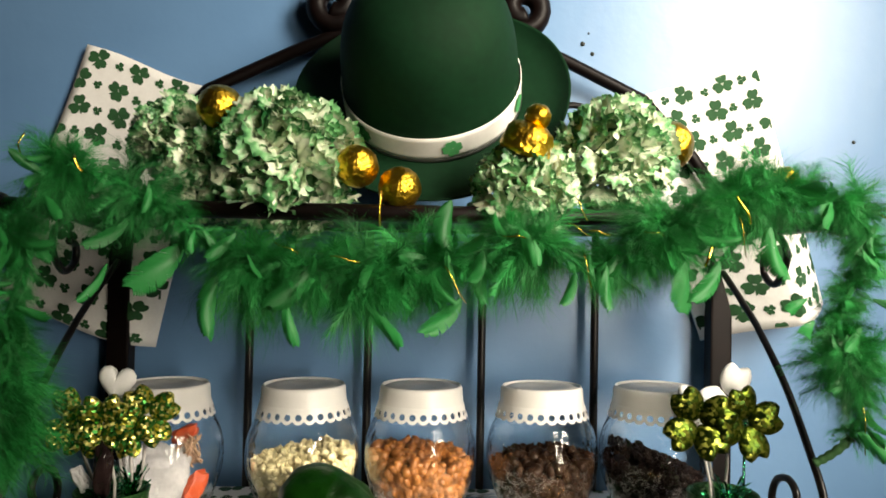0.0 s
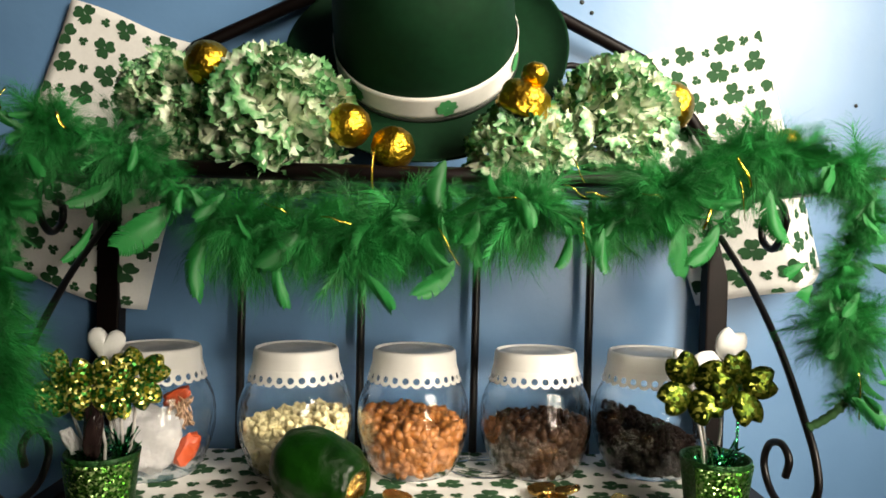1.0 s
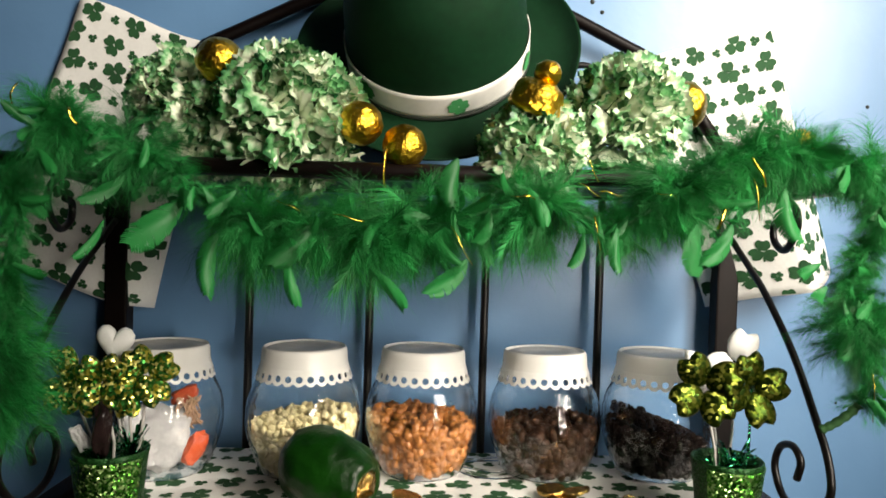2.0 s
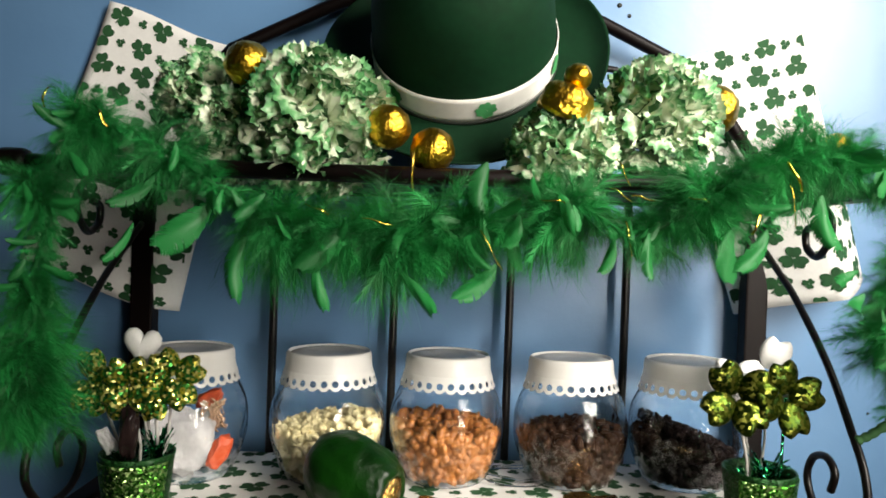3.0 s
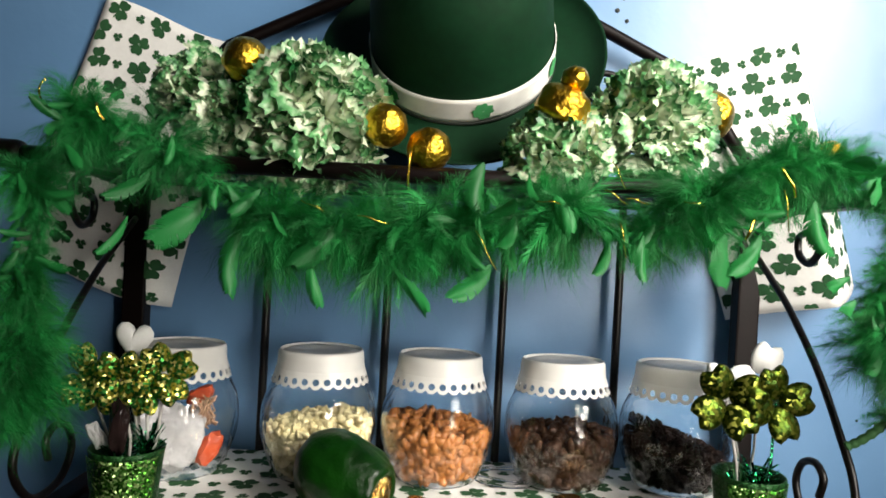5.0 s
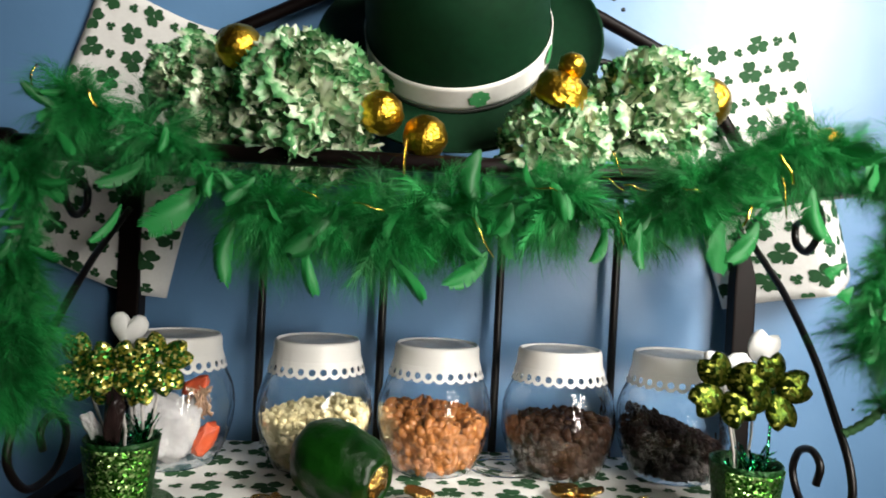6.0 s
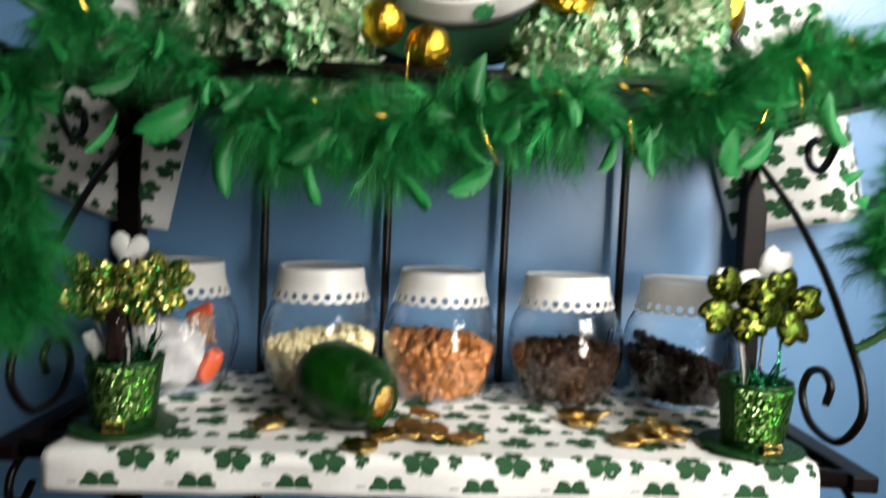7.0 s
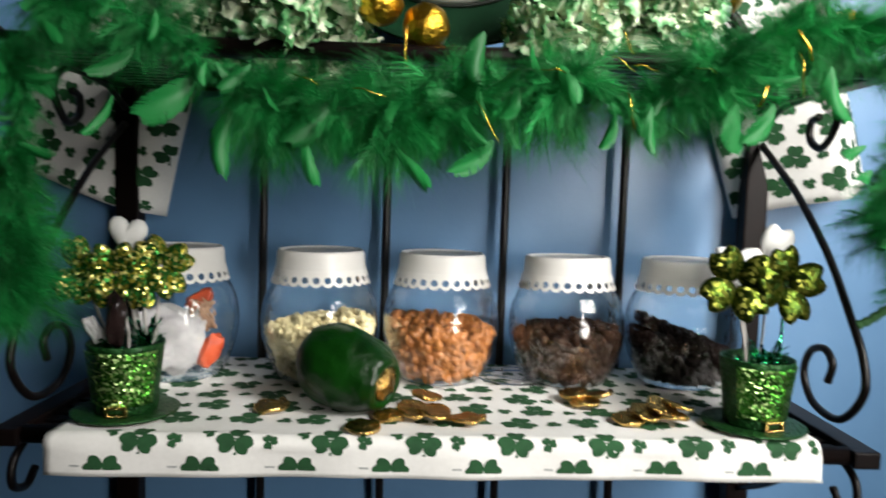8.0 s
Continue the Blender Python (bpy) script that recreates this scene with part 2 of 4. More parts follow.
EMBLEM = material("green_ribbon_clover", (0.03, 0.22, 0.07), (0.06, 0.32, 0.11), 0.6, scale=300)
GOLD = material("crumpled_gold_foil", (0.56, 0.31, 0.020), (0.78, 0.48, 0.05), 0.30, 1.0, scale=120, bump=0.75, bump_scale=230, distance=0.003)
COIN = material("gold_coin_foil", (0.34, 0.20, 0.05), (0.80, 0.56, 0.20), 0.20, 1.0, scale=200, bump=1.0, bump_scale=260, distance=0.0025)
THREAD = material("gold_tinsel_thread", (0.85, 0.50, 0.05), (0.95, 0.66, 0.14), 0.25, 1.0, scale=200, bump=0)
POT = material("green_gloss_plastic", (0.0006, 0.009, 0.0008), (0.005, 0.055, 0.0035), 0.33, scale=40, Specular_IOR_Level=0.3, bump=0.5, bump_scale=90, distance=0.003)
GLITTER = glitter("green_glitter", [(0.02, 0.12, 0.015), (0.06, 0.25, 0.025), (0.14, 0.40, 0.07), (0.45, 0.68, 0.25)], 700, 0.35)
GLITTER_DARK = glitter("dark_green_glitter", [(0.004, 0.030, 0.005), (0.008, 0.055, 0.010), (0.015, 0.09, 0.018)], 1100, 0.45, 0.7, 0.5)
FOIL_CLOVER = glitter("olive_green_foil", [(0.016, 0.034, 0.003), (0.032, 0.055, 0.004), (0.06, 0.08, 0.006), (0.15, 0.16, 0.025)], 420, 0.32, 0.42, 0.9)
SEQUIN = glitter("green_gold_sequins", [(0.02, 0.10, 0.015), (0.22, 0.25, 0.03), (0.50, 0.44, 0.06), (0.05, 0.20, 0.03), (0.02, 0.13, 0.02), (0.70, 0.64, 0.2)], 520, 0.36, 1.3, 0.8)
TINSEL = glitter("green_tinsel", [(0.01, 0.16, 0.06), (0.02, 0.30, 0.12), (0.08, 0.5, 0.25)], 500, 0.15, 1.3)
WHITE_GLITTER = material("white_glitter_foam", (0.80, 0.79, 0.76), (0.88, 0.87, 0.85), 0.6, scale=500, bump=0.6, bump_scale=1500)
STEM = material("clear_grey_stem", (0.34, 0.32, 0.30), (0.5, 0.47, 0.44), 0.4, scale=200)
BROWN_FOIL = material("dark_brown_wrapper", (0.006, 0.004, 0.004), (0.022, 0.013, 0.012), 0.18, scale=100, bump=0.4, bump_scale=200)
FEATHER = feather_material("green_feather", (0.0015, 0.075, 0.013), (0.018, 0.38, 0.080))
VANE = feather_material("green_feather_vane", (0.002, 0.085, 0.015), (0.018, 0.30, 0.064), 0.10, 0.35)
PETAL = petal_material()
CALYX = material("green_calyx", (0.03, 0.10, 0.03), (0.05, 0.16, 0.05), 0.7)

# ---- mesh helpers ----
SHELF, TOP, WALL_Y = 1.010, 1.262, WALL_FACE   # jar shelf, upper shelf, face of the blue wall
rng = random.Random(7)


def part(name, bm, mat, parent=None, label="", smooth=True):
    """Links a bmesh as one mesh object, under a thing or a part."""
    me = bpy.data.meshes.new(name)
    bm.normal_update()
    bm.to_mesh(me)
    bm.free()
    for p in me.polygons:
        p.use_smooth = smooth
    me.materials.append(mat)
    return put_mesh(name, me, parent, label)


def put_mesh(name, me, parent=None, label="", m=None):
    ob = new(name, me)
    if parent:
        ob.parent = parent
    if m is not None:
        ob.matrix_basis = m
    if label:
        ob["label"] = label
    return ob


def root(name, m, label, category, group="", kind=""):
    ob = new(name)
    ob.matrix_basis = m
    return tagged(ob, label, category, group, kind)


def sweep(bm, pts, radius, seg=10, m=None, flat=1.0):
    """A round (or flattened) bar along a line of points; radius may be a list."""
    pts = [Vector(p) for p in pts]
    n = len(pts)
    radii = radius if isinstance(radius, (list, tuple)) else [radius] * n
    way = (pts[1] - pts[0]).normalized()
    side = way.cross(Vector((0.31, 0.17, 0.93))).normalized()
    rings = []
    for i, p in enumerate(pts):
        d = (pts[min(i + 1, n - 1)] - pts[max(i - 1, 0)]).normalized()
        side = (side - d * side.dot(d)).normalized()
        up = d.cross(side)
        ring = []
        for k in range(seg):
            a = 2 * math.pi * k / seg
            v = p + (side * math.cos(a) + up * math.sin(a) * flat) * radii[i]
            ring.append(bm.verts.new(m @ v if m else v))
        rings.append(ring)
    for a, b in zip(rings, rings[1:]):
        for k in range(seg):
            bm.faces.new((a[k], a[(k + 1) % seg], b[(k + 1) % seg], b[k]))
    bm.faces.new(rings[0][::-1])
    bm.faces.new(rings[-1])
    return bm


def smooth_line(pts, steps=8, closed=False):
    """Catmull-Rom through the points."""
    p = [Vector(q) for q in pts]
    p = [2 * p[0] - p[1]] + p + [2 * p[-1] - p[-2]]
    out = []
    for i in range(1, len(p) - 2):
        for s in range(steps):
            t = s / steps
            a, b, c, d = p[i - 1], p[i], p[i + 1], p[i + 2]
            out.append(0.5 * (2 * b + (c - a) * t + (2 * a - 5 * b + 4 * c - d) * t * t + (3 * b - a - 3 * c + d) * t ** 3))
    return out + [p[-2]]


def lathe(bm, profile, seg=40, m=None, squash=1.0, caps=True):
    """Turns a profile of (radius, height) round the z axis."""
    rings = []
    for r, z in profile:
        ring = []
        for k in range(seg):
            a = 2 * math.pi * k / seg
            v = Vector((r * math.cos(a), r * math.sin(a) * squash, z))
            ring.append(bm.verts.new(m @ v if m else v))
        rings.append(ring)
    for a, b in zip(rings, rings[1:]):
        for k in range(seg):
            bm.faces.new((a[k], a[(k + 1) % seg], b[(k + 1) % seg], b[k]))
    if caps:
        bm.faces.new(rings[0][::-1])
        bm.faces.new(rings[-1])
    return bm


def block(bm, x0, x1, y0, y1, z0, z1, bevel=0.0, m=None):
    made = bmesh.ops.create_cube(bm, size=1.0)["verts"]
    for v in made:
        v.co = Vector((x0 + (v.co.x + 0.5) * (x1 - x0), y0 + (v.co.y + 0.5) * (y1 - y0), z0 + (v.co.z + 0.5) * (z1 - z0)))
        if m:
            v.co = m @ v.co
    if bevel:
        edges = {e for v in made for e in v.link_edges}
        bmesh.ops.bevel(bm, geom=list(edges), offset=bevel, segments=2, affect="EDGES", profile=0.6)
    return bm


def sheet(bm, f, nu, nv, thick=0.0):
    """A surface f(u, v), u and v from 0 to 1; with thickness, closed."""
    def grid(shift):
        return [[bm.verts.new(f(i / nu, j / nv, shift)) for j in range(nv + 1)] for i in range(nu + 1)]
    a = grid(0.0)
    for i in range(nu):
        for j in range(nv):
            bm.faces.new((a[i][j], a[i + 1][j], a[i + 1][j + 1], a[i][j + 1]))
    if thick:
        b = grid(-thick)
        for i in range(nu):
            for j in range(nv):
                bm.faces.new((b[i][j + 1], b[i + 1][j + 1], b[i + 1][j], b[i][j]))
        for i in range(nu):
            bm.faces.new((a[i + 1][0], a[i][0], b[i][0], b[i + 1][0]))
            bm.faces.new((a[i][nv], a[i + 1][nv], b[i + 1][nv], b[i][nv]))
        for j in range(nv):
            bm.faces.new((a[0][j], a[0][j + 1], b[0][j + 1], b[0][j]))
            bm.faces.new((a[nu][j + 1], a[nu][j], b[nu][j], b[nu][j + 1]))
    return bm


def heart(k):
    """Outline of a heart-shaped leaf: point at the origin, lobes at y = 1."""
    a = 2 * math.pi * k
    x = 16 * math.sin(a) ** 3 / 34
    y = (13 * math.cos(a) - 5 * math.cos(2 * a) - 2 * math.cos(3 * a) - math.cos(4 * a) + 17) / 29
    return x, y


def round_leaf(k):
    """Outline of a rounded shamrock leaf with a small notch: foot at the origin, tip near y = 1."""
    a = 2 * math.pi * k
    b = min(a, 2 * math.pi - a)
    return 0.52 * math.sin(a) * (1 - 0.12 * (b / math.pi) ** 2), 0.53 + 0.47 * math.cos(a) - 0.20 * math.exp(-(b / 0.38) ** 2)


def flat_clover(bm, place, u, v, size, turn, leaves=3, cut=None):
    """A printed shamrock, laid on a surface by place(u, v)."""
    def lay(x, y):
        c, s = math.cos(turn), math.sin(turn)
        pu, pv = u + (x * c - y * s) * size, v + (x * s + y * c) * size
        if cut:
            pu, pv = min(max(pu, cut[0]), cut[1]), min(max(pv, cut[2]), cut[3])
        return bm.verts.new(place(pu, pv))
    for i in range(leaves):
        b = 2 * math.pi * i / leaves
        c, s = math.cos(b), math.sin(b)
        mu, mv = u + size * 0.30 * math.sin(-b - turn), v + size * 0.30 * math.cos(b + turn)
        if cut and not (cut[0] < mu < cut[1] and cut[2] < mv < cut[3]):
            continue
        rim, inner = [], []
        for k in range(18):
            x, y = round_leaf(k / 18)
            y *= 0.54
            x *= 0.52
            rim.append(lay(x * c - y * s, x * s + y * c))
            x, y = x * 0.5, 0.27 + (y - 0.27) * 0.5
            inner.append(lay(x * c - y * s, x * s + y * c))
        y = 0.27
        mid = lay(-y * s, y * c)
        for k in range(18):
            j = (k + 1) % 18
            bm.faces.new((rim[k], rim[j], inner[j], inner[k]))
            bm.faces.new((inner[k], inner[j], mid))
    b = 2 * math.pi * (0.5 if leaves == 3 else 0.125)
    c, s = math.cos(b), math.sin(b)
    pts = [(-0.03, 0.0), (0.03, 0.0), (0.09, 0.42), (0.02, 0.44)]
    if not cut or cut[2] < v - size * 0.4 and v + size * 0.4 < cut[3]:
        bm.faces.new([lay(x * c - y * s, x * s + y * c) for x, y in pts])


def clover_pattern(bm, place, u0, u1, v0, v1, pitch, seed, shift=(0.0, 0.0)):
    """The cloth's repeat: staggered rows of large shamrocks with small ones between them."""
    r = random.Random(seed)
    cut = (u0 + 0.001, u1 - 0.001, v0 + 0.001, v1 - 0.001)
    for j in range(int((v1 - v0) / (pitch * 0.60)) + 3):
        v = v0 + shift[1] + (j - 1) * pitch * 0.60
        for k in range(int((u1 - u0) / pitch) + 4):
            u = u0 + shift[0] + (k - 1.5 + 0.5 * (j % 2) + 0.13 * (j % 3)) * pitch
            for du, dv, size in ((0.0, 0.0, 0.55), (0.50, 0.04, 0.24)):
                pu, pv = u + (du + r.uniform(-0.04, 0.04)) * pitch, v + (dv + r.uniform(-0.03, 0.03)) * pitch
                s = size * pitch * r.uniform(0.92, 1.05)
                if u0 - s * 0.2 < pu < u1 + s * 0.2 and v0 - s * 0.25 < pv < v1 + s * 0.25:
                    flat_clover(bm, place, pu, pv, s, math.pi + r.choice((0.1, -0.4, 0.6, 0.2, -0.15, 1.0)) + r.uniform(-0.2, 0.2), 3, cut)


# ---- the room ----
def wall_box(name, x0, x1, y0, y1, z0, z1, mat, label):
    bm = bmesh.new()
    block(bm, x0, x1, y0, y1, z0, z1)
    return tagged(part(name, bm, mat, None, smooth=False), label, "wall", kind="structure")


LEFT_X, HIGH = -1.9, 2.45
wall = wall_box("wall_north", LEFT_X - 0.1, SIDE_X + 0.1, WALL_Y, WALL_Y + 0.1, 0.0, HIGH, WALL, "blue painted wall with a satin sheen behind the rack")
# the three other walls are added unseen, dark to hold down the fill light
wall_box("wall_west", LEFT_X - 0.1, LEFT_X, BACK_Y, WALL_Y, 0.0, HIGH, PLAIN, "unseen plain side wall, darkened to cut bounced light")
south = root("wall_south", pose(0, 0, 0), "unseen plain wall with a small window opening, darkened to cut bounced light", "wall", kind="structure")
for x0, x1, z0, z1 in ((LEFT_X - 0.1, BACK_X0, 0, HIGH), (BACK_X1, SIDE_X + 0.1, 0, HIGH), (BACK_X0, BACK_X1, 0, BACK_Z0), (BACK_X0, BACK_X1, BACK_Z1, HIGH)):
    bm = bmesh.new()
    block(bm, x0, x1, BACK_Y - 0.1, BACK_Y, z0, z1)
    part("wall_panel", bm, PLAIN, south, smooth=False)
east = root("wall_east", pose(0, 0, 0), "unseen plain wall with a window opening, darkened to cut bounced light", "wall", kind="structure")
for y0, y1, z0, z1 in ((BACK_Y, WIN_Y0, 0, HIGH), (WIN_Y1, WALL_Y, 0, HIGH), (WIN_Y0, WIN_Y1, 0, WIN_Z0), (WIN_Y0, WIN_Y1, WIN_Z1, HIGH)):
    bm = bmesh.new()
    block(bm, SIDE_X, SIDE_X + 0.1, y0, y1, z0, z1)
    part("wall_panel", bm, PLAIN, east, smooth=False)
bm = bmesh.new()
block(bm, LEFT_X - 0.1, SIDE_X + 0.1, BACK_Y - 0.1, WALL_Y + 0.1, -0.05, 0.0)
tagged(part("floor", bm, FLOOR, None, smooth=False), "brown wooden floor", "floor", kind="structure")
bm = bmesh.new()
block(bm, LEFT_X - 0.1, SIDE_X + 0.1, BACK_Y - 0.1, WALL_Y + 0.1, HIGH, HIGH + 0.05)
tagged(part("ceiling", bm, CEIL, None, smooth=False), "unseen ceiling, darkened to cut bounced light", "ceiling", kind="structure")
# dents and nail holes in the blue wall
for x, z, r in ((0.157, 1.452, 0.0035), (0.167, 1.442, 0.0030), (0.163, 1.463, 0.0016), (0.437, 1.358, 0.0028), (0.300, 1.088, 0.0020), (0.417, 1.060, 0.0018)):
    bm = bmesh.new()
    r *= 0.7
    lathe(bm, [(r * 0.2, 0.0), (r, 0.0004), (r * 0.8, 0.0012), (r * 0.3, 0.0016)], 12, pose(x, WALL_Y, z, 90, 0, 0))
    part("nail_hole", bm, BLACK, wall, "small filled nail hole in the paint")

# ---- the baker's rack ----
rack = root("bakers_rack", pose(0, 0, 0), "dark bronze iron baker's rack with scrolled brackets against the blue wall", "shelf rack")


def bar(name, pts, r, mat=IRON, seg=10, flat=1.0, label=""):
    bm = bmesh.new()
    sweep(bm, pts, r, seg, None, flat)
    return part(name, bm, mat, rack, label)


POST_X, BAR_Y = 0.289, 0.062
for s in (-1, 1):
    bm = bmesh.new()
    block(bm, s * POST_X - 0.0105, s * POST_X + 0.0105, BAR_Y - 0.009, BAR_Y + 0.009, 0.0, 1.300, 0.002)
    part("post", bm, IRON_TUBE, rack, smooth=False)
for x in (-0.1665, -0.0525, 0.0575, 0.1675):
    bar("upright_bar", [(x, BAR_Y, 0.30), (x, BAR_Y, 0.8), (x, BAR_Y, 1.2), (x, BAR_Y, TOP - 0.006)], 0.0040)
# shelves: round front rail with knobs, back rail, side rails, cross slats
for z, half, front in ((TOP - 0.002, 0.300, -0.122), (SHELF - 0.012, 0.287, -0.128)):
    upper = z > 1.1
    r = 0.0062
    bar("front_rail", [(-half, front, z), (0, front, z), (half, front, z)], r, IRON_TUBE, 14)
    bar("back_rail", [(-POST_X, BAR_Y, z), (0, BAR_Y, z), (POST_X, BAR_Y, z)], 0.005, IRON_TUBE)
    for s in (-1, 1):
        if upper:
            bm = bmesh.new()
            lathe(bm, [(0.002, -0.006), (0.0085, -0.004), (0.0098, 0.0), (0.0098, 0.012), (0.0085, 0.016), (0.002, 0.018)], 16, pose(s * half, front, z, 0, 90 * s, 0))
            part("rail_knob", bm, IRON_TUBE, rack)
        bm = bmesh.new()
        block(bm, s * POST_X - 0.009, s * POST_X + 0.009, front - (0.010 if not upper else 0.0), BAR_Y - 0.010, z - 0.006, z + 0.006, 0.0016)
        part("side_rail", bm, IRON_TUBE, rack, smooth=False)
    n = 11
    for i in range(n):
        y = front + 0.014 + (BAR_Y - front - 0.024) * i / (n - 1)
        bm = bmesh.new()
        block(bm, -POST_X + 0.009, POST_X - 0.009, y - 0.0052, y + 0.0052, z - 0.002, z + 0.0015, 0.0006)
        part("shelf_slat", bm, IRON, rack, smooth=False)
# gable at the back of the upper shelf
for s in (-1, 1):
    bar("gable_rod", [(s * 0.289, BAR_Y, 1.296), (s * 0.262, BAR_Y, 1.335), (s * 0.213, BAR_Y, 1.390), (s * 0.13, BAR_Y, 1.430), (s * 0.07, BAR_Y, 1.456), (s * 0.03, BAR_Y, 1.466), (0, BAR_Y, 1.468)], 0.0062, IRON_TUBE)
    bar("gable_scroll", smooth_line([(s * 0.262, BAR_Y, 1.335), (s * 0.20, BAR_Y, 1.353), (s * 0.15, BAR_Y, 1.383), (s * 0.125, BAR_Y, 1.372), (s * 0.12, BAR_Y, 1.33), (s * 0.10, BAR_Y, TOP)], 6), 0.0032)
    # heavy curl of the finial
    a0 = [(s * (0.092 + 0.018 * math.cos(a) * (1 - 0.11 * a)), BAR_Y, 1.478 + 0.018 * math.sin(a) * (1 - 0.11 * a)) for a in [k * 0.35 - 1.57 for k in range(20)]]
    bar("finial_curl", [(s * 0.02, BAR_Y, 1.468)] + a0, 0.0105, IRON_TUBE)
# scrolled brackets in the two side planes
for s in (-1, 1):
    x = s * 0.289
    outer = [(x, 0.050, 1.222), (x, 0.012, 1.198), (x, -0.022, 1.175), (x, -0.070, 1.133), (x, -0.105, 1.091), (x, -0.124, 1.064), (x, -0.127, 1.040), (x, -0.102, 1.0155),
             (x, -0.066, 1.017), (x, -0.049, 1.036), (x, -0.056, 1.055), (x, -0.075, 1.0615), (x, -0.0875, 1.053), (x, -0.083, 1.038)]
    bar("bracket_scroll", smooth_line(outer, 6), 0.0030)
    top = [(x, 0.050, 1.236), (x, 0.02, 1.250), (x, -0.012, 1.254), (x, -0.044, 1.256), (x, -0.066, 1.246), (x, -0.069, 1.230), (x, -0.052, 1.2135), (x, -0.034, 1.220), (x, -0.032, 1.234), (x, -0.044, 1.238)]
    bar("hook_scroll", smooth_line(top, 6), 0.0030)
    low = [(x, 0.05, 0.90), (x, -0.01, 0.93), (x, -0.07, 0.972), (x, -0.10, 0.988), (x, -0.125, 0.980), (x, -0.128, 0.962), (x, -0.112, 0.955), (x, -0.100, 0.964)]
    bar("under_scroll", smooth_line(low, 6), 0.0029)

# ---- printed runner on the jar shelf ----
RUN_MID, RUN_X, RUN_FRONT, HEM = 0.0030, 0.2535, -0.150, 0.983


def runner_place(u, v, lift=0.0):
    """u across, v from the back over the rounded front edge down to the hem, in metres."""
    v_all = 0.060 - RUN_FRONT - 0.008
    front = RUN_FRONT + 0.044 * u
    flat = 0.060 - front - 0.008
    v = v * flat / v_all if v < v_all else v - v_all + flat
    wave = 0.0010 * math.sin(u * 31 + 1.0) + 0.0006 * math.sin(u * 77)
    bend = 0.008
    arc = bend * math.pi / 2
    if v < flat:
        near = max(0.0, (v - 0.13) / 0.08)
        h = 0.0008 * math.sin(u * 40 + v * 55) * (1 - near * 0.6) * (1 if v > 0.01 else 0)
        return Vector((u, 0.060 - v, SHELF - 0.0008 + h + lift + near * wave * 0.4))
    if v < flat + arc:
        a = (v - flat) / bend
        return Vector((u, front + bend - (bend + lift) * math.sin(a), SHELF - bend + (bend + lift) * math.cos(a) + wave * 0.4))
    d = v - flat - arc
    return Vector((u * (1 + 0.10 * d), front - lift - wave * (1 + d * 60), SHELF - bend - d + wave * 0.4))


RUN_LONG = 0.060 - RUN_FRONT - 0.008 + 0.008 * math.pi / 2 + (SHELF - 0.008 - HEM)
runner = root("table_runner", pose(0, 0, 0), "white cotton runner printed with green shamrocks, draped over the shelf edge", "cloth")
bm = bmesh.new()
sheet(bm, lambda u, v, s: runner_place(RUN_MID + (u * 2 - 1) * RUN_X, v * RUN_LONG, s), 90, 70, 0.0011)
part("fabric", bm, CLOTH, runner)
bm = bmesh.new()
lay = lambda u, v: runner_place(u, v, 0.0004)
clover_pattern(bm, lay, RUN_MID - RUN_X, RUN_MID + RUN_X, 0.0, RUN_LONG - 0.042, 0.047, 3, (0.018, 0.004))
for k in range(9):
    u = -0.2130 + 0.0604 * k
    cut = (RUN_MID - RUN_X + 0.001, RUN_MID + RUN_X - 0.001, 0.0, RUN_LONG - 0.0045)
    flat_clover(bm, lay, u, RUN_LONG - 0.0040, 0.0245, 0.05 * math.sin(k), 3, cut)
    if k < 8:
        flat_clover(bm, lay, u + 0.0211, RUN_LONG - 0.0255, 0.0245, math.pi + 0.10, 3, cut)
        flat_clover(bm, lay, u + 0.043, RUN_LONG - 0.024, 0.0105, 0.3, 3, cut)
        flat_clover(bm, lay, u + 0.004, RUN_LONG - 0.030, 0.0095, -0.3, 3, cut)
part("clover_print", bm, PRINT, runner, "dark green printed shamrocks")
for k in range(8):
    u = -0.2334 + 0.0604 * k
    bm = bmesh.new()
    q = [runner_place(min(u + a, RUN_MID + RUN_X), RUN_LONG - 0.0075 + b, 0.0004) for a, b in ((0, 0), (0.0061, 0), (0.0061, 0.0013), (0, 0.0013))]
    bm.faces.new([bm.verts.new(p) for p in q])
    part("selvage_mark", bm, PRINT_GREY, runner, "tiny grey printed bar by the hem")


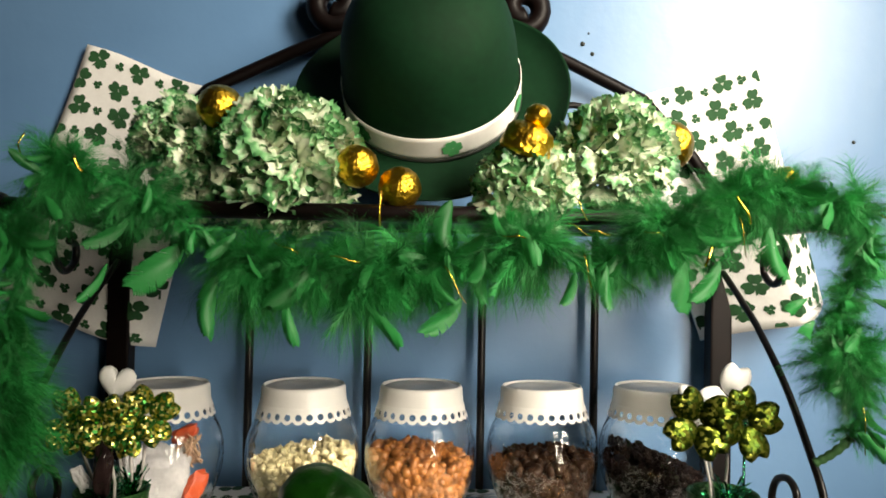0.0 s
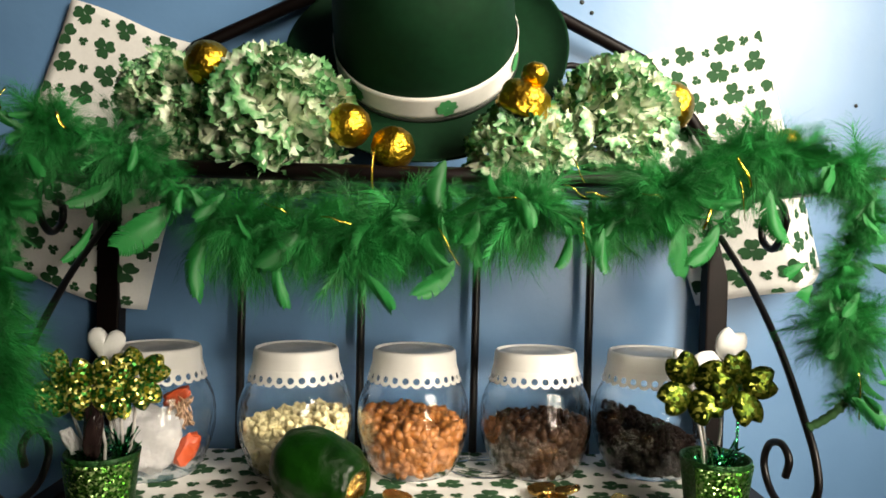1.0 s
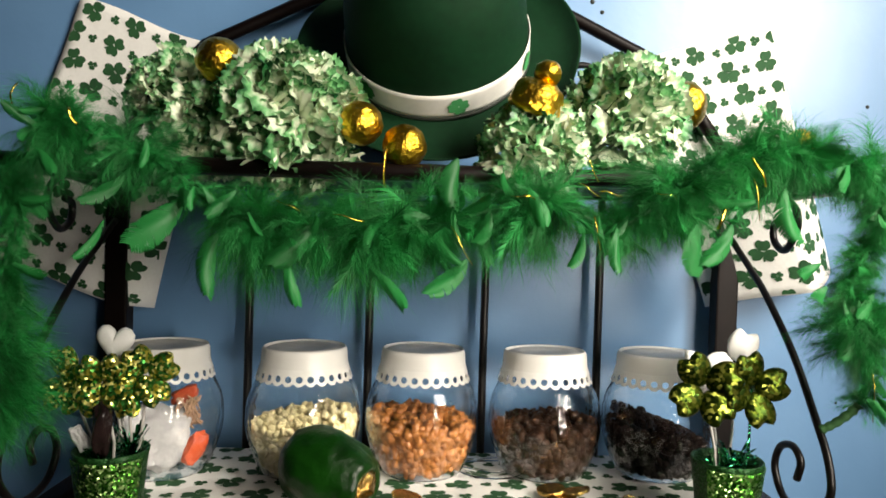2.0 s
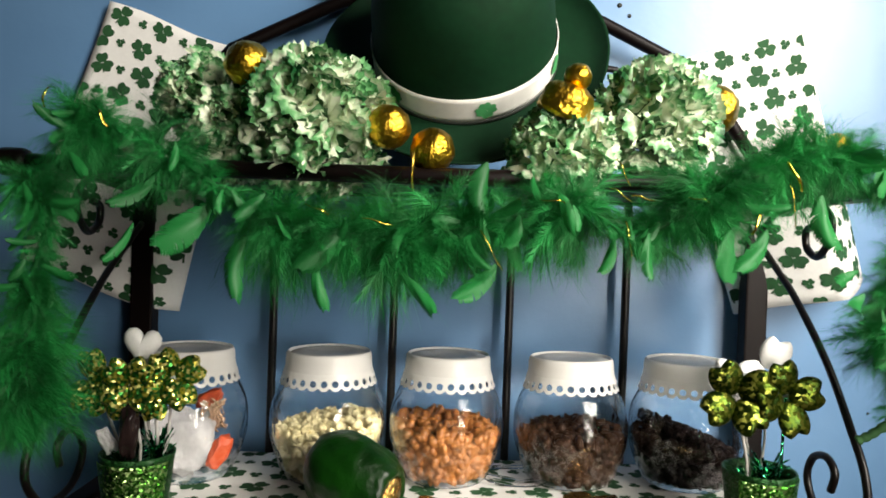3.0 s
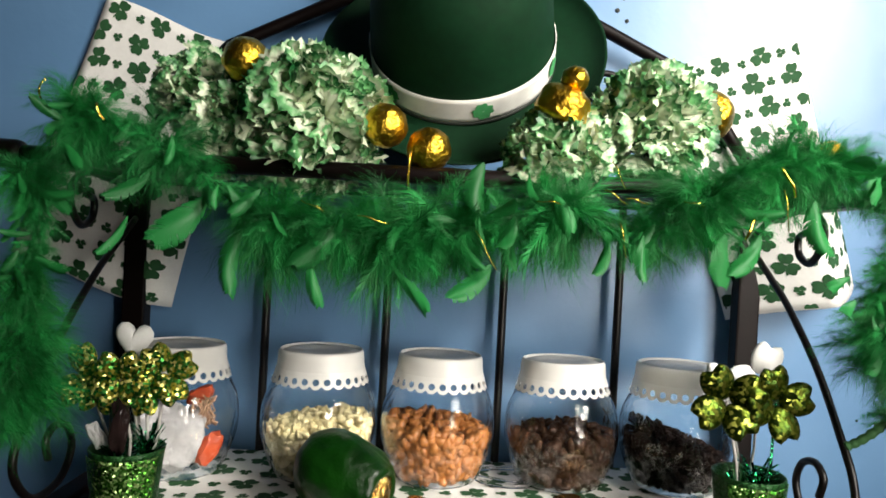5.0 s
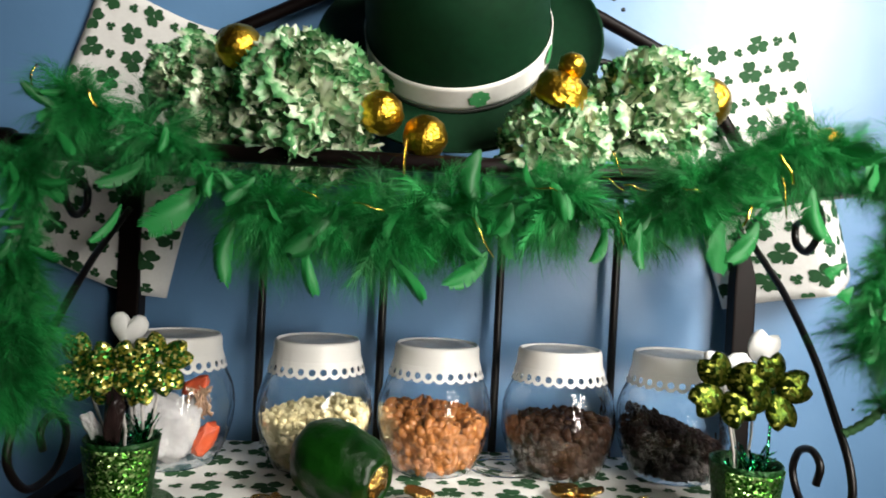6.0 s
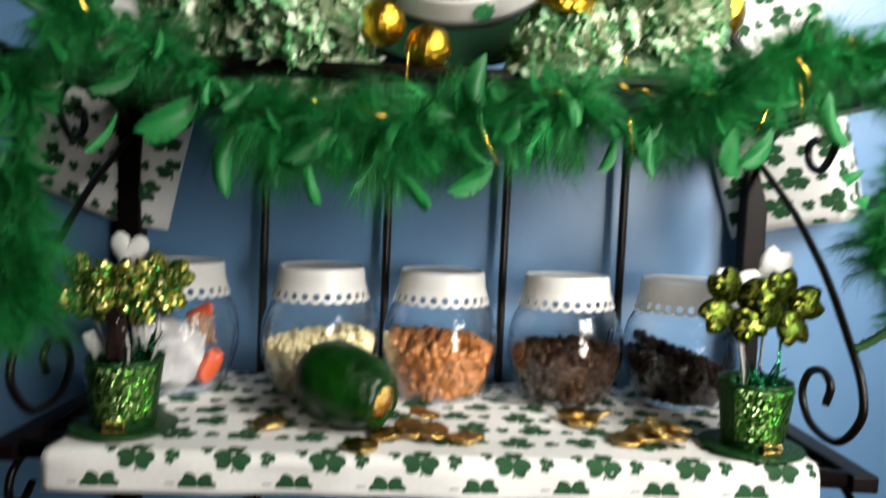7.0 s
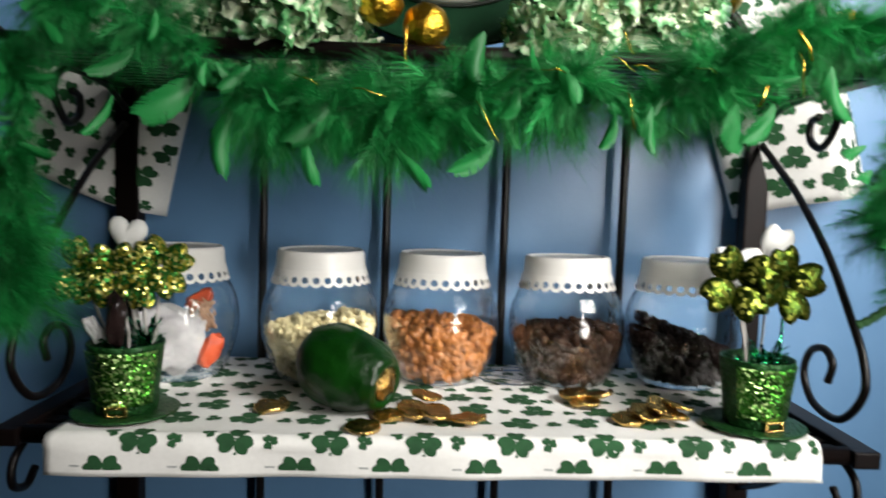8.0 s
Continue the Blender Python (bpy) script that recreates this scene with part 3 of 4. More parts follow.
# ---- printed napkins tucked behind the posts ----
def napkin(corners, seed, label, bow, fold, crease):
    """A folded napkin between four corners (x, z): top left, top right, bottom right, bottom left."""
    tl, tr, br, bl = [Vector((x, 0, z)) for x, z in corners]
    wide, tall = (tr - tl).length, (tl - bl).length
    ob = root("napkin", pose(0, 0, 0), label, "napkin", "shamrock napkins")

    def place(u, v, lift=0.0):
        a, b = u / wide, v / tall
        p = (tl * (1 - a) + tr * a) * (1 - b) + (bl * (1 - a) + br * a) * b
        y = 0.0775 - bow * math.sin(math.pi * b) * 0.3 - bow * (a - 0.5) ** 2 + 0.0015 * math.sin(9 * b + 4 * a)
        # the lower half stands out from the wall in a soft crease, added to dim it
        low = min(max((b - 0.42) / 0.25, 0.0), 1.0)
        y -= fold * low * low * (3 - 2 * low) * max(0.0, 1 - ((a - crease) / (crease if a < crease else 1 - crease)) ** 2 * 0.3 - abs(a - crease) / (crease if a < crease else 1 - crease) * 0.7)
        return Vector((p.x, min(y, 0.081) - lift, p.z + 0.002 * math.sin(7 * a)))
    b2 = bmesh.new()
    sheet(b2, lambda u, v, s: place(u * wide, v * tall, s), 16, 28, 0.0012)
    part("folded_paper", b2, CLOTH, ob)
    b2 = bmesh.new()
    clover_pattern(b2, lambda u, v: place(u, v, 0.0005), 0, wide, 0, tall, 0.041, seed, (0.012, 0.010))
    part("clover_print", b2, PRINT, ob, "dark green printed shamrocks")
    return ob


napkin([(-0.337, 1.436), (-0.205, 1.392), (-0.262, 1.137), (-0.418, 1.184)], 5, "white napkin with green shamrocks, tilted behind the post in shade", 0.004, 0.022, 0.86)
napkin([(0.200, 1.392), (0.330, 1.435), (0.402, 1.192), (0.278, 1.154)], 9, "white napkin with green shamrocks, brightly lit beside the gable", 0.004, 0.058, 0.62)


# ---- storage jars ----
JAR = [(0.020, 0.0), (0.032, 0.0012), (0.0375, 0.006), (0.0435, 0.020), (0.0482, 0.036), (0.0490, 0.050), (0.0472, 0.064), (0.0425, 0.076), (0.0375, 0.083), (0.0350, 0.087), (0.0348, 0.100)]


def jar_radius(z):
    for (r0, z0), (r1, z1) in zip(JAR, JAR[1:]):
        if z0 <= z <= z1:
            return r0 + (r1 - r0) * (z - z0) / (z1 - z0)
    return 0.03


def build_jar(m):
    ob = root("storage_jar", m, "clear rounded jar with a white pierced and scalloped lid", "jar", "jars on the runner")
    bm = bmesh.new()
    prof = smooth_line([(r, 0, z) for r, z in JAR], 4)
    inner = [((p.x - 0.0011), max(p.z, 0.0022)) for p in prof if p.z > 0.0018]
    lathe(bm, [(p.x, p.z) for p in prof] + inner[::-1], 64)
    body = part("jar_body", bm, GLASS, ob, "clear plastic jar body")
    body.visible_shadow = False
    # one conical skirt: fine ribs under the rolled rim, a row of round holes and scallops at the hem
    bm = bmesh.new()
    seg = 128
    rings = []
    for i, (r, z) in enumerate([(0.0372, 0.0935), (0.0366, 0.0985), (0.0358, 0.1025), (0.0354, 0.1060), (0.0352, 0.1076), (0.0345, 0.1086), (0.0336, 0.1082), (0.0330, 0.1060), (0.0330, 0.1030)]):
        ridge = 0.0007 if 1 < i < 4 else 0.0
        rings.append([bm.verts.new(((r + ridge * (k % 2)) * math.cos(2 * math.pi * k / seg), (r + ridge * (k % 2)) * math.sin(2 * math.pi * k / seg), z)) for k in range(seg)])
    for a, b in zip(rings, rings[1:]):
        for k in range(seg):
            bm.faces.new((a[k], a[(k + 1) % seg], b[(k + 1) % seg], b[k]))
    lid = part("lid", bm, LID, ob, "white conical screw lid with fine ribs")
    bm = bmesh.new()
    lathe(bm, [(0.0331, 0.1035), (0.0331, 0.1064), (0.0300, 0.1068), (0.0290, 0.1077), (0.0200, 0.1077), (0.0190, 0.1070), (0.0010, 0.1070)], 48)
    part("lid_disc", bm, LIDTOP, lid, "grey metal lid disc")
    bm = bmesh.new()
    n = 27

    def skirt(a, d, out=0.0):
        """A point on the flared hem: angle, distance below its top edge."""
        r = 0.0374 + 0.30 * d + out
        return Vector((r * math.cos(a), r * math.sin(a), 0.0940 - d))
    for out in (0.0, -0.0011):
        for i in range(n):
            mid = 2 * math.pi * (i + 0.5) / n
            half = math.pi / n
            hole, square = [], []
            for k in range(16):
                b = 2 * math.pi * k / 16
                c, q = math.cos(b), math.sin(b)
                hole.append(bm.verts.new(skirt(mid + 0.072 * c, 0.0076 + 0.0027 * q, out)))
                big = max(abs(c), abs(q))
                u, w = c / big, q / big
                low = 0.0098 + 0.0032 * math.sqrt(max(0.0, 1 - 0.96 * u * u)) if w > 0.99 else 0.0076 + (0.0028 if w > 0 else 0.0074) * w
                square.append(bm.verts.new(skirt(mid + half * u, low, out)))
            for k in range(16):
                j = (k + 1) % 16
                bm.faces.new((hole[k], hole[j], square[j], square[k]) if out == 0 else (square[k], square[j], hole[j], hole[k]))
    bmesh.ops.remove_doubles(bm, verts=bm.verts, dist=0.00005)
    part("lace_trim", bm, LID, lid, "pierced and scalloped white hem")
    return ob


JARS = [(-0.2185, -0.012), (-0.1015, -0.004), (0.0, 0.0), (0.1085, 0.002), (0.2105, 0.008)]
first = build_jar(pose(JARS[0][0], JARS[0][1], SHELF + 0.0005, 0, 0, 15))
for i, (x, y) in enumerate(JARS[1:], 1):
    copy_thing(first, pose(x, y, SHELF + 0.0005, 0, (0, -0.4, 0.2, 1.6, 0.4)[i], 40 * i))


def chip(bm, c, size, kind, r):
    """One morsel: a drop, or a rough chunk."""
    turn = Euler((r.uniform(0, 6), r.uniform(0, 6), r.uniform(0, 6))).to_matrix().to_4x4()
    m = Matrix.Translation(c) @ turn
    if kind == "drop":
        lathe(bm, [(size * 0.5, -size * 0.42), (size * 0.92, -size * 0.25), (size * 0.95, 0.0), (size * 0.6, size * 0.42), (size * 0.12, size * 0.85)], 9, m)
    else:
        made = bmesh.ops.create_icosphere(bm, subdivisions=1, radius=size)["verts"]
        for v in made:
            v.co = m @ (Vector((v.co.x * 1.25, v.co.y, v.co.z * 0.72)) * r.uniform(0.72, 1.2))


def pile(jar_i, mat, height, lean, size, kind, count, label, seed):
    """Loose morsels that fill a jar to a sloping level; only the outer layer and the top matter."""
    r = random.Random(seed)
    x, y = JARS[jar_i]
    bm = bmesh.new()
    prof = [(0.0, 0.0030)] + [(max(jar_radius(z) - 0.0065, 0.01), z) for z in np.linspace(0.006, height - 0.010, 9)] + [(0.028, height - 0.006), (0.004, height - 0.003)]
    lathe(bm, [(max(a, 0.001), b + 0.0) for a, b in prof], 24)
    for v in bm.verts:
        v.co.z = min(v.co.z, height - 0.009 + lean * v.co.x) if v.co.z > 0.01 else v.co.z
    done = 0
    for _ in range(count * 12):
        if done >= count:
            break
        a = r.uniform(0, 2 * math.pi)
        if done < count * 0.30:
            rad = 0.040 * math.sqrt(r.random())
            z = height + lean * rad * math.cos(a) - r.uniform(0.003, 0.009)
            if z > 0.09 or z < 0.006 or rad > jar_radius(z) - size * 1.25:
                continue
        else:
            z = r.uniform(0.005, height - 0.003)
            if z > height + lean * 0.042 * math.cos(a) - 0.004:
                continue
            rad = jar_radius(z) - size * r.uniform(1.25, 1.7)
        chip(bm, Vector((rad * math.cos(a), rad * math.sin(a), z + 0.0015)), size * r.uniform(0.85, 1.15), kind, r)
        done += 1
    ob = part("baking_chips", bm, mat, None)
    ob.matrix_basis = pose(x, y, SHELF + 0.0012)
    return tagged(ob, label, "baking chips", kind="stuff")


pile(1, WHITE_CHIP, 0.050, 0.12, 0.0042, "drop", 640, "creamy white baking chips half filling a jar", 21)
pile(2, CARAMEL, 0.050, -0.08, 0.0049, "chunk", 560, "caramel brown baking chips half filling a jar", 22)
pile(3, MILK, 0.047, 0.05, 0.0052, "chunk", 460, "brown nutty baking chunks half filling a jar", 23)
pile(4, DARK, 0.047, -0.36, 0.0036, "drop", 900, "dark chocolate chips sloping inside a jar", 24)


# packets, string and an orange wrapper in the first jar
def crumple(name, mat, m, w, h, d, seed, label, category):
    bm = bmesh.new()
    bmesh.ops.create_icosphere(bm, subdivisions=4, radius=1.0)
    for v in bm.verts:
        q = v.co * 1.6 + Vector((seed, seed * 2, 0))
        k = 1 + 0.28 * noise.noise(q) + 0.10 * noise.noise(q * 3.1)
        sx, sy, sz = (math.copysign(abs(c) ** 0.72, c) for c in v.co)
        v.co = Vector((sx * w * k, sy * d * k, sz * h * k))
    ob = part(name, bm, mat)
    ob.matrix_basis = m
    return tagged(ob, label, category)


jx, jy = JARS[0]
crumple("paper_packet", PAPER, pose(jx - 0.002, jy - 0.014, SHELF + 0.0340, 8, 12, 16), 0.0280, 0.0255, 0.0150, 3, "crumpled white paper packet inside a jar", "packet")
crumple("paper_packet", PAPER, pose(jx - 0.010, jy - 0.014, SHELF + 0.0200, 0, -14, 10), 0.0205, 0.0130, 0.0140, 8, "crumpled white paper packet inside a jar", "packet")
crumple("orange_packet", ORANGE, pose(jx + 0.0315, jy - 0.014, SHELF + 0.0255, 6, 24, 42), 0.0080, 0.0140, 0.0040, 5, "small shiny orange packet inside a jar", "packet")
crumple("orange_packet", ORANGE, pose(jx + 0.016, jy + 0.004, SHELF + 0.064, 20, 60, 20), 0.0060, 0.0120, 0.0035, 6, "small shiny orange packet inside a jar", "packet")
bm = bmesh.new()
for k in range(22):
    r = random.Random(90 + k)
    a, b = r.uniform(-0.9, 0.5), r.uniform(0.020, 0.036)
    pts = [(0.026 * math.cos(a) + r.uniform(-0.006, 0.006), b * math.sin(a) * 0.7 + r.uniform(-0.003, 0.003), 0.036 + 0.008 * q + r.uniform(-0.002, 0.002)) for q in range(4)]
    sweep(bm, smooth_line(pts, 4), 0.0008, 5)
ob = part("string_bundle", bm, TAN)
ob.matrix_basis = pose(jx, jy, SHELF + 0.004)
tagged(ob, "tangled tan string inside a jar", "string")

# ---- green plastic pot lying on its side, with gold inside ----
axis = Vector((0.86, -0.47, -0.20)).normalized()
m_pot = Matrix.Translation((-0.0715, -0.088, SHELF + 0.0305)) @ axis.to_track_quat("Z", "X").to_matrix().to_4x4() @ Matrix.Scale(0.93, 4)
pot = root("toy_pot", m_pot, "glossy green plastic pot lying on its side, gold foil inside", "toy pot")
bm = bmesh.new()
prof = smooth_line([(0.004, 0, -0.0345), (0.019, 0, -0.0325), (0.0285, 0, -0.0235), (0.0322, 0, -0.009), (0.0326, 0, 0.006), (0.0302, 0, 0.019), (0.0262, 0, 0.0295), (0.0236, 0, 0.0350), (0.0212, 0, 0.0395), (0.0180, 0, 0.0418)], 4)
prof = [(p.x, p.z) for p in prof] + [(0.0150, 0.0412), (0.0135, 0.0392), (0.0128, 0.036), (0.0128, 0.030)]
lathe(bm, prof, 48)
for v in bm.verts:
    v.co += v.co.normalized() * (0.0022 * noise.noise(v.co * 55) + 0.0009 * noise.noise(v.co * 150))
part("pot_body", bm, POT, pot)
bm = bmesh.new()
bmesh.ops.create_icosphere(bm, subdivisions=4, radius=1.0)
for v in bm.verts:
    k = 1 + 0.25 * noise.noise(v.co * 4.0) + 0.12 * noise.noise(v.co * 11)
    v.co = Vector((v.co.x * 0.0142 * k, v.co.y * 0.0142 * k, 0.0365 + v.co.z * 0.0085 * k))
part("gold_filling", bm, COIN, pot, "crumpled gold foil filling")


# ---- gold coins ----
def build_coin(m, radius):
    bm = bmesh.new()
    lathe(bm, [(radius * 0.82, 0.0004), (radius * 0.88, 0.0), (radius * 0.98, 0.0004), (radius, 0.0015), (radius * 0.98, 0.0027), (radius * 0.88, 0.0031), (radius * 0.82, 0.0026), (radius * 0.45, 0.0025), (radius * 0.40, 0.0030), (radius * 0.05, 0.0031)], 30)
    for v in bm.verts:
        v.co.z += 0.0020 * noise.noise(v.co * 110 + m.translation * 90) + 0.0010 * noise.noise(v.co * 320)
    ob = part("gold_coin", bm, COIN)
    ob.matrix_basis = m
    return tagged(ob, "shiny gold foil coin lying on the runner", "coin", "gold coins")


COINS = [(-0.121, -0.098, 0, 3, 0.0145), (-0.052, -0.137, 0, 0, 0.0140), (-0.036, -0.112, 0, 2, 0.0135), (-0.019, -0.110, 1, 8, 0.0140), (-0.004, -0.098, 0, 2, 0.0140),
         (-0.004, -0.117, 1, 9, 0.0135), (-0.010, -0.084, 2, 7, 0.0135), (0.020, -0.116, 0, 5, 0.0145), (0.112, -0.066, 0, 2, 0.0140), (0.124, -0.060, 1, 9, 0.0135), (0.105, -0.055, 1, 5, 0.0130),
         (0.134, -0.106, 0, 3, 0.0135), (0.148, -0.102, 1, 12, 0.0135), (0.160, -0.099, 2, 14, 0.0135), (0.172, -0.098, 2, 15, 0.0135), (0.150, -0.088, 0, 4, 0.0135), (0.166, -0.108, 1, 6, 0.0130)]
for i, (x, y, level, tip, r) in enumerate(COINS):
    build_coin(pose(x, y, SHELF + 0.0008 + level * 0.0030 + 0.88 * r * math.sin(radians(tip * 1.4)) * 0.6, tip * math.cos(i * 1.7), -tip * 1.3, i * 40), r * 0.88)

# clear plastic packing ring that lies between two jars
bm = bmesh.new()
ring = [(0.036 * math.cos(a) * (1 + 0.08 * math.sin(3 * a)), 0.024 * math.sin(a), 0.0022 + 0.0012 * math.sin(2 * a + 1)) for a in [2 * math.pi * k / 40 for k in range(41)]]
sweep(bm, ring, 0.0018, 8)
ring = [(0.030 * math.cos(a), 0.019 * math.sin(a) + 0.001, 0.0040 + 0.0015 * math.sin(2 * a)) for a in [2 * math.pi * k / 40 for k in range(41)]]
sweep(bm, ring, 0.0009, 8)
ob = part("plastic_ring", bm, FILM)
ob.matrix_basis = pose(0.062, 0.008, SHELF + 0.0008)
tagged(ob, "clear crinkled plastic ring lying between two jars", "plastic ring")


# ---- little glitter hats with shamrock picks ----
def puffy_leaf(bm, m, length, width, thick, outline):
    """A puffed leaf of the outline given, its point at the origin, growing along y."""
    layers = (0.0, 0.45, 0.75, 0.93, 1.0)
    n = 22
    for side in (1, -1):
        rings = []
        for f in layers[1:]:
            h = thick * math.sqrt(max(0.0, 1 - f * f)) * side
            ring = []
            for k in range(n):
                x, y = outline(k / n)
                ring.append(bm.verts.new(m @ Vector((x * width * f, (0.58 + (y - 0.58) * f) * length, h))))
            rings.append(ring)
        mid = bm.verts.new(m @ Vector((0, 0.58 * length, thick * side)))
        for k in range(n):
            j = (k + 1) % n
            bm.faces.new((mid, rings[0][k], rings[0][j]) if side > 0 else (mid, rings[0][j], rings[0][k]))
            for a, b in zip(rings, rings[1:]):
                bm.faces.new((a[k], b[k], b[j], a[j]) if side > 0 else (a[j], b[j], b[k], a[k]))
    bmesh.ops.remove_doubles(bm, verts=bm.verts, dist=0.00002)


def pick(foot, head, face, leaves, length, mat, label, category, stem_mat=STEM, spread=1.0, turn=0.0, thick=0.18, name="shamrock_pick"):
    """A stem with a head of puffed leaves that faces the direction given."""
    foot, head = Vector(foot), Vector(head)
    ob = root(name, Matrix.Translation(foot), label, category)
    bm = bmesh.new()
    bow = Vector((0.004, 0.003, 0))
    sweep(bm, [Vector((0, 0, 0)), (head - foot) * 0.5 + bow, head - foot], 0.0011, 6)
    part("stem", bm, stem_mat, ob)
    q = Vector(face).to_track_quat("Z", "Y").to_matrix().to_4x4()
    for i in range(leaves):
        bm = bmesh.new()
        a = turn + 360 * i / leaves
        puffy_leaf(bm, Matrix.Translation(head - foot) @ q @ pose(0, 0, 0, 0, 0, a) @ pose(0, 0, 0.0004 * i, 12, 0, 0), length, length * 0.80 * spread, length * thick, heart if leaves == 1 else round_leaf)
        part("leaf", bm, mat, ob)
    return ob


def little_hat(m, label):
    ob = root("glitter_hat", m, label, "ornament hat", "glitter hats")
    bm = bmesh.new()
    lathe(bm, [(0.0195, 0.0015), (0.0205, 0.004), (0.0222, 0.022), (0.0248, 0.046), (0.0256, 0.0490), (0.0250, 0.0500), (0.0236, 0.0490), (0.0222, 0.044), (0.0200, 0.020)], 48)
    crown = part("crown", bm, GLITTER_DARK, ob, "dark green glitter crown")
    bm = bmesh.new()
    lathe(bm, [(0.0190, 0.0), (0.0320, 0.0004), (0.0350, 0.0014), (0.0356, 0.0024), (0.0345, 0.0030), (0.0205, 0.0022)], 48)
    part("brim", bm, GLITTER_DARK, ob, "flat dark green glitter brim")
    # coarse sequin panel on the front of the crown
    bm = bmesh.new()
    sheet(bm, lambda u, v, s: Vector((math.sin((u - 0.5) * 2.3), -math.cos((u - 0.5) * 2.3), 0)) * (0.0207 + 0.0048 * v + 0.0009 + s) + Vector((0, 0, 0.009 + 0.037 * v)), 20, 16, 0.0007)
    part("sequin_panel", bm, GLITTER, crown, "bright green sequin panel")
    bm = bmesh.new()
    for x0, x1, z0, z1 in ((-0.0072, 0.0072, 0.0080, 0.0098), (-0.0072, 0.0072, 0.0028, 0.0044), (-0.0072, -0.0052, 0.0044, 0.0080), (0.0052, 0.0072, 0.0044, 0.0080)):
        block(bm, x0, x1, -0.0236, -0.0208, z0, z1, 0.0004)
    part("buckle", bm, COIN, ob, "small gold buckle", smooth=False)
    return ob


HAT_L, HAT_R = Vector((-0.2180, -0.114, SHELF + 0.0006)), Vector((0.2240, -0.106, SHELF + 0.0006))
little_hat(Matrix.Translation(HAT_L) @ pose(0, 0, 0, 0, 0, 6), "small dark green glitter top hat holding sequin shamrock picks")
little_hat(Matrix.Translation(HAT_R) @ pose(0, 0, 0, 0, 0, 12), "small dark green glitter top hat holding foil shamrock picks")
L = HAT_L + Vector((0, 0, 0.012))
pick(L + Vector((-0.006, -0.004, 0)), (-0.2470, -0.116, 1.108), (-0.25, -1, 0.1), 3, 0.0270, SEQUIN, "green and gold sequin shamrock on a stem in a glitter hat", "shamrock pick", turn=14)
pick(L + Vector((0.003, -0.006, 0)), (-0.2200, -0.126, 1.110), (0.0, -1, 0.15), 4, 0.0235, SEQUIN, "green and gold sequin shamrock on a stem in a glitter hat", "shamrock pick", turn=50)
pick(L + Vector((0.008, -0.002, 0)), (-0.1950, -0.112, 1.112), (0.25, -1, 0.1), 4, 0.0255, SEQUIN, "green and gold sequin shamrock on a stem in a glitter hat", "shamrock pick", turn=28)
pick(L + Vector((-0.002, -0.002, 0)), (-0.2350, -0.119, 1.102), (-0.1, -1, 0.15), 4, 0.0220, SEQUIN, "green and gold sequin shamrock on a stem in a glitter hat", "shamrock pick", turn=40)
pick(L + Vector((0.006, 0.002, 0)), (-0.2060, -0.117, 1.103), (0.1, -1, 0.1), 4, 0.0220, SEQUIN, "green and gold sequin shamrock on a stem in a glitter hat", "shamrock pick", turn=5)
pick(L + Vector((0.0, 0.006, 0)), (-0.2255, -0.098, 1.1165), (0.1, -1, 0.1), 1, 0.0290, WHITE_GLITTER, "white glitter heart on a stem in a glitter hat", "heart pick", turn=-8, spread=1.25, name="heart_pick")
pick(L + Vector((-0.004, 0.008, 0)), (-0.2200, -0.096, 1.112), (0.0, -1, 0.1), 3, 0.0165, WHITE_GLITTER, "white glitter shamrock on a stem in a glitter hat", "shamrock pick", turn=90)
crumple("foil_wrapper", BROWN_FOIL, pose(-0.2185, -0.128, 1.0785, 6, 4, 10), 0.0062, 0.0200, 0.0050, 11, "shiny dark brown wrapped sweet standing in a glitter hat", "wrapped sweet")
crumple("white_tuft", PAPER, pose(-0.2360, -0.122, 1.0690, 0, -28, 0), 0.0048, 0.0100, 0.0040, 13, "small white tuft poking out of a glitter hat", "tuft")
R = HAT_R + Vector((0, 0, 0.012))
pick(R + Vector((-0.007, -0.003, 0)), (0.1995, -0.120, 1.114), (-0.1, -1, 0.1), 4, 0.0300, FOIL_CLOVER, "olive green foil shamrock on a stem in a glitter hat", "shamrock pick", turn=30, thick=0.13)
pick(R + Vector((0.008, -0.004, 0)), (0.2345, -0.118, 1.114), (0.2, -1, 0.12), 4, 0.0300, FOIL_CLOVER, "olive green foil shamrock on a stem in a glitter hat", "shamrock pick", turn=12, stem_mat=TINSEL, thick=0.13)
pick(R + Vector((0.0, 0.006, 0)), (0.2310, -0.098, 1.1285), (0.05, -1, 0.1), 3, 0.0290, WHITE_GLITTER, "white glitter shamrock on a stem in a glitter hat", "shamrock pick", turn=-18)
pick(R + Vector((-0.002, 0.004, 0)), (0.2080, -0.098, 1.122), (-0.1, -1, 0.1), 3, 0.0225, WHITE_GLITTER, "white glitter shamrock on a stem in a glitter hat", "shamrock pick", turn=60)


def tinsel(name, m, height, wide, seed, label):
    """A short sprig of curled tinsel strips."""
    r = random.Random(seed)
    bm = bmesh.new()
    for _ in range(46):
        a, h = r.uniform(0, 6.28), height * r.uniform(0.45, 1.0)
        d = Vector((math.cos(a), math.sin(a), 0))
        side = Vector((-d.y, d.x, 0)) * 0.0009
        pts = [d * wide * (t ** 1.5) * r.uniform(0.7, 1.1) + Vector((0, 0, h * (t - 0.25 * t * t))) for t in (0.0, 0.35, 0.7, 1.0)]
        row = [(bm.verts.new(p - side), bm.verts.new(p + side + Vector((0, 0, 0.0006)))) for p in pts]
        for (a0, a1), (b0, b1) in zip(row, row[1:]):
            bm.faces.new((a0, a1, b1, b0))
    ob = part(name, bm, TINSEL)
    ob.matrix_basis = m
    return tagged(ob, label, "tinsel")


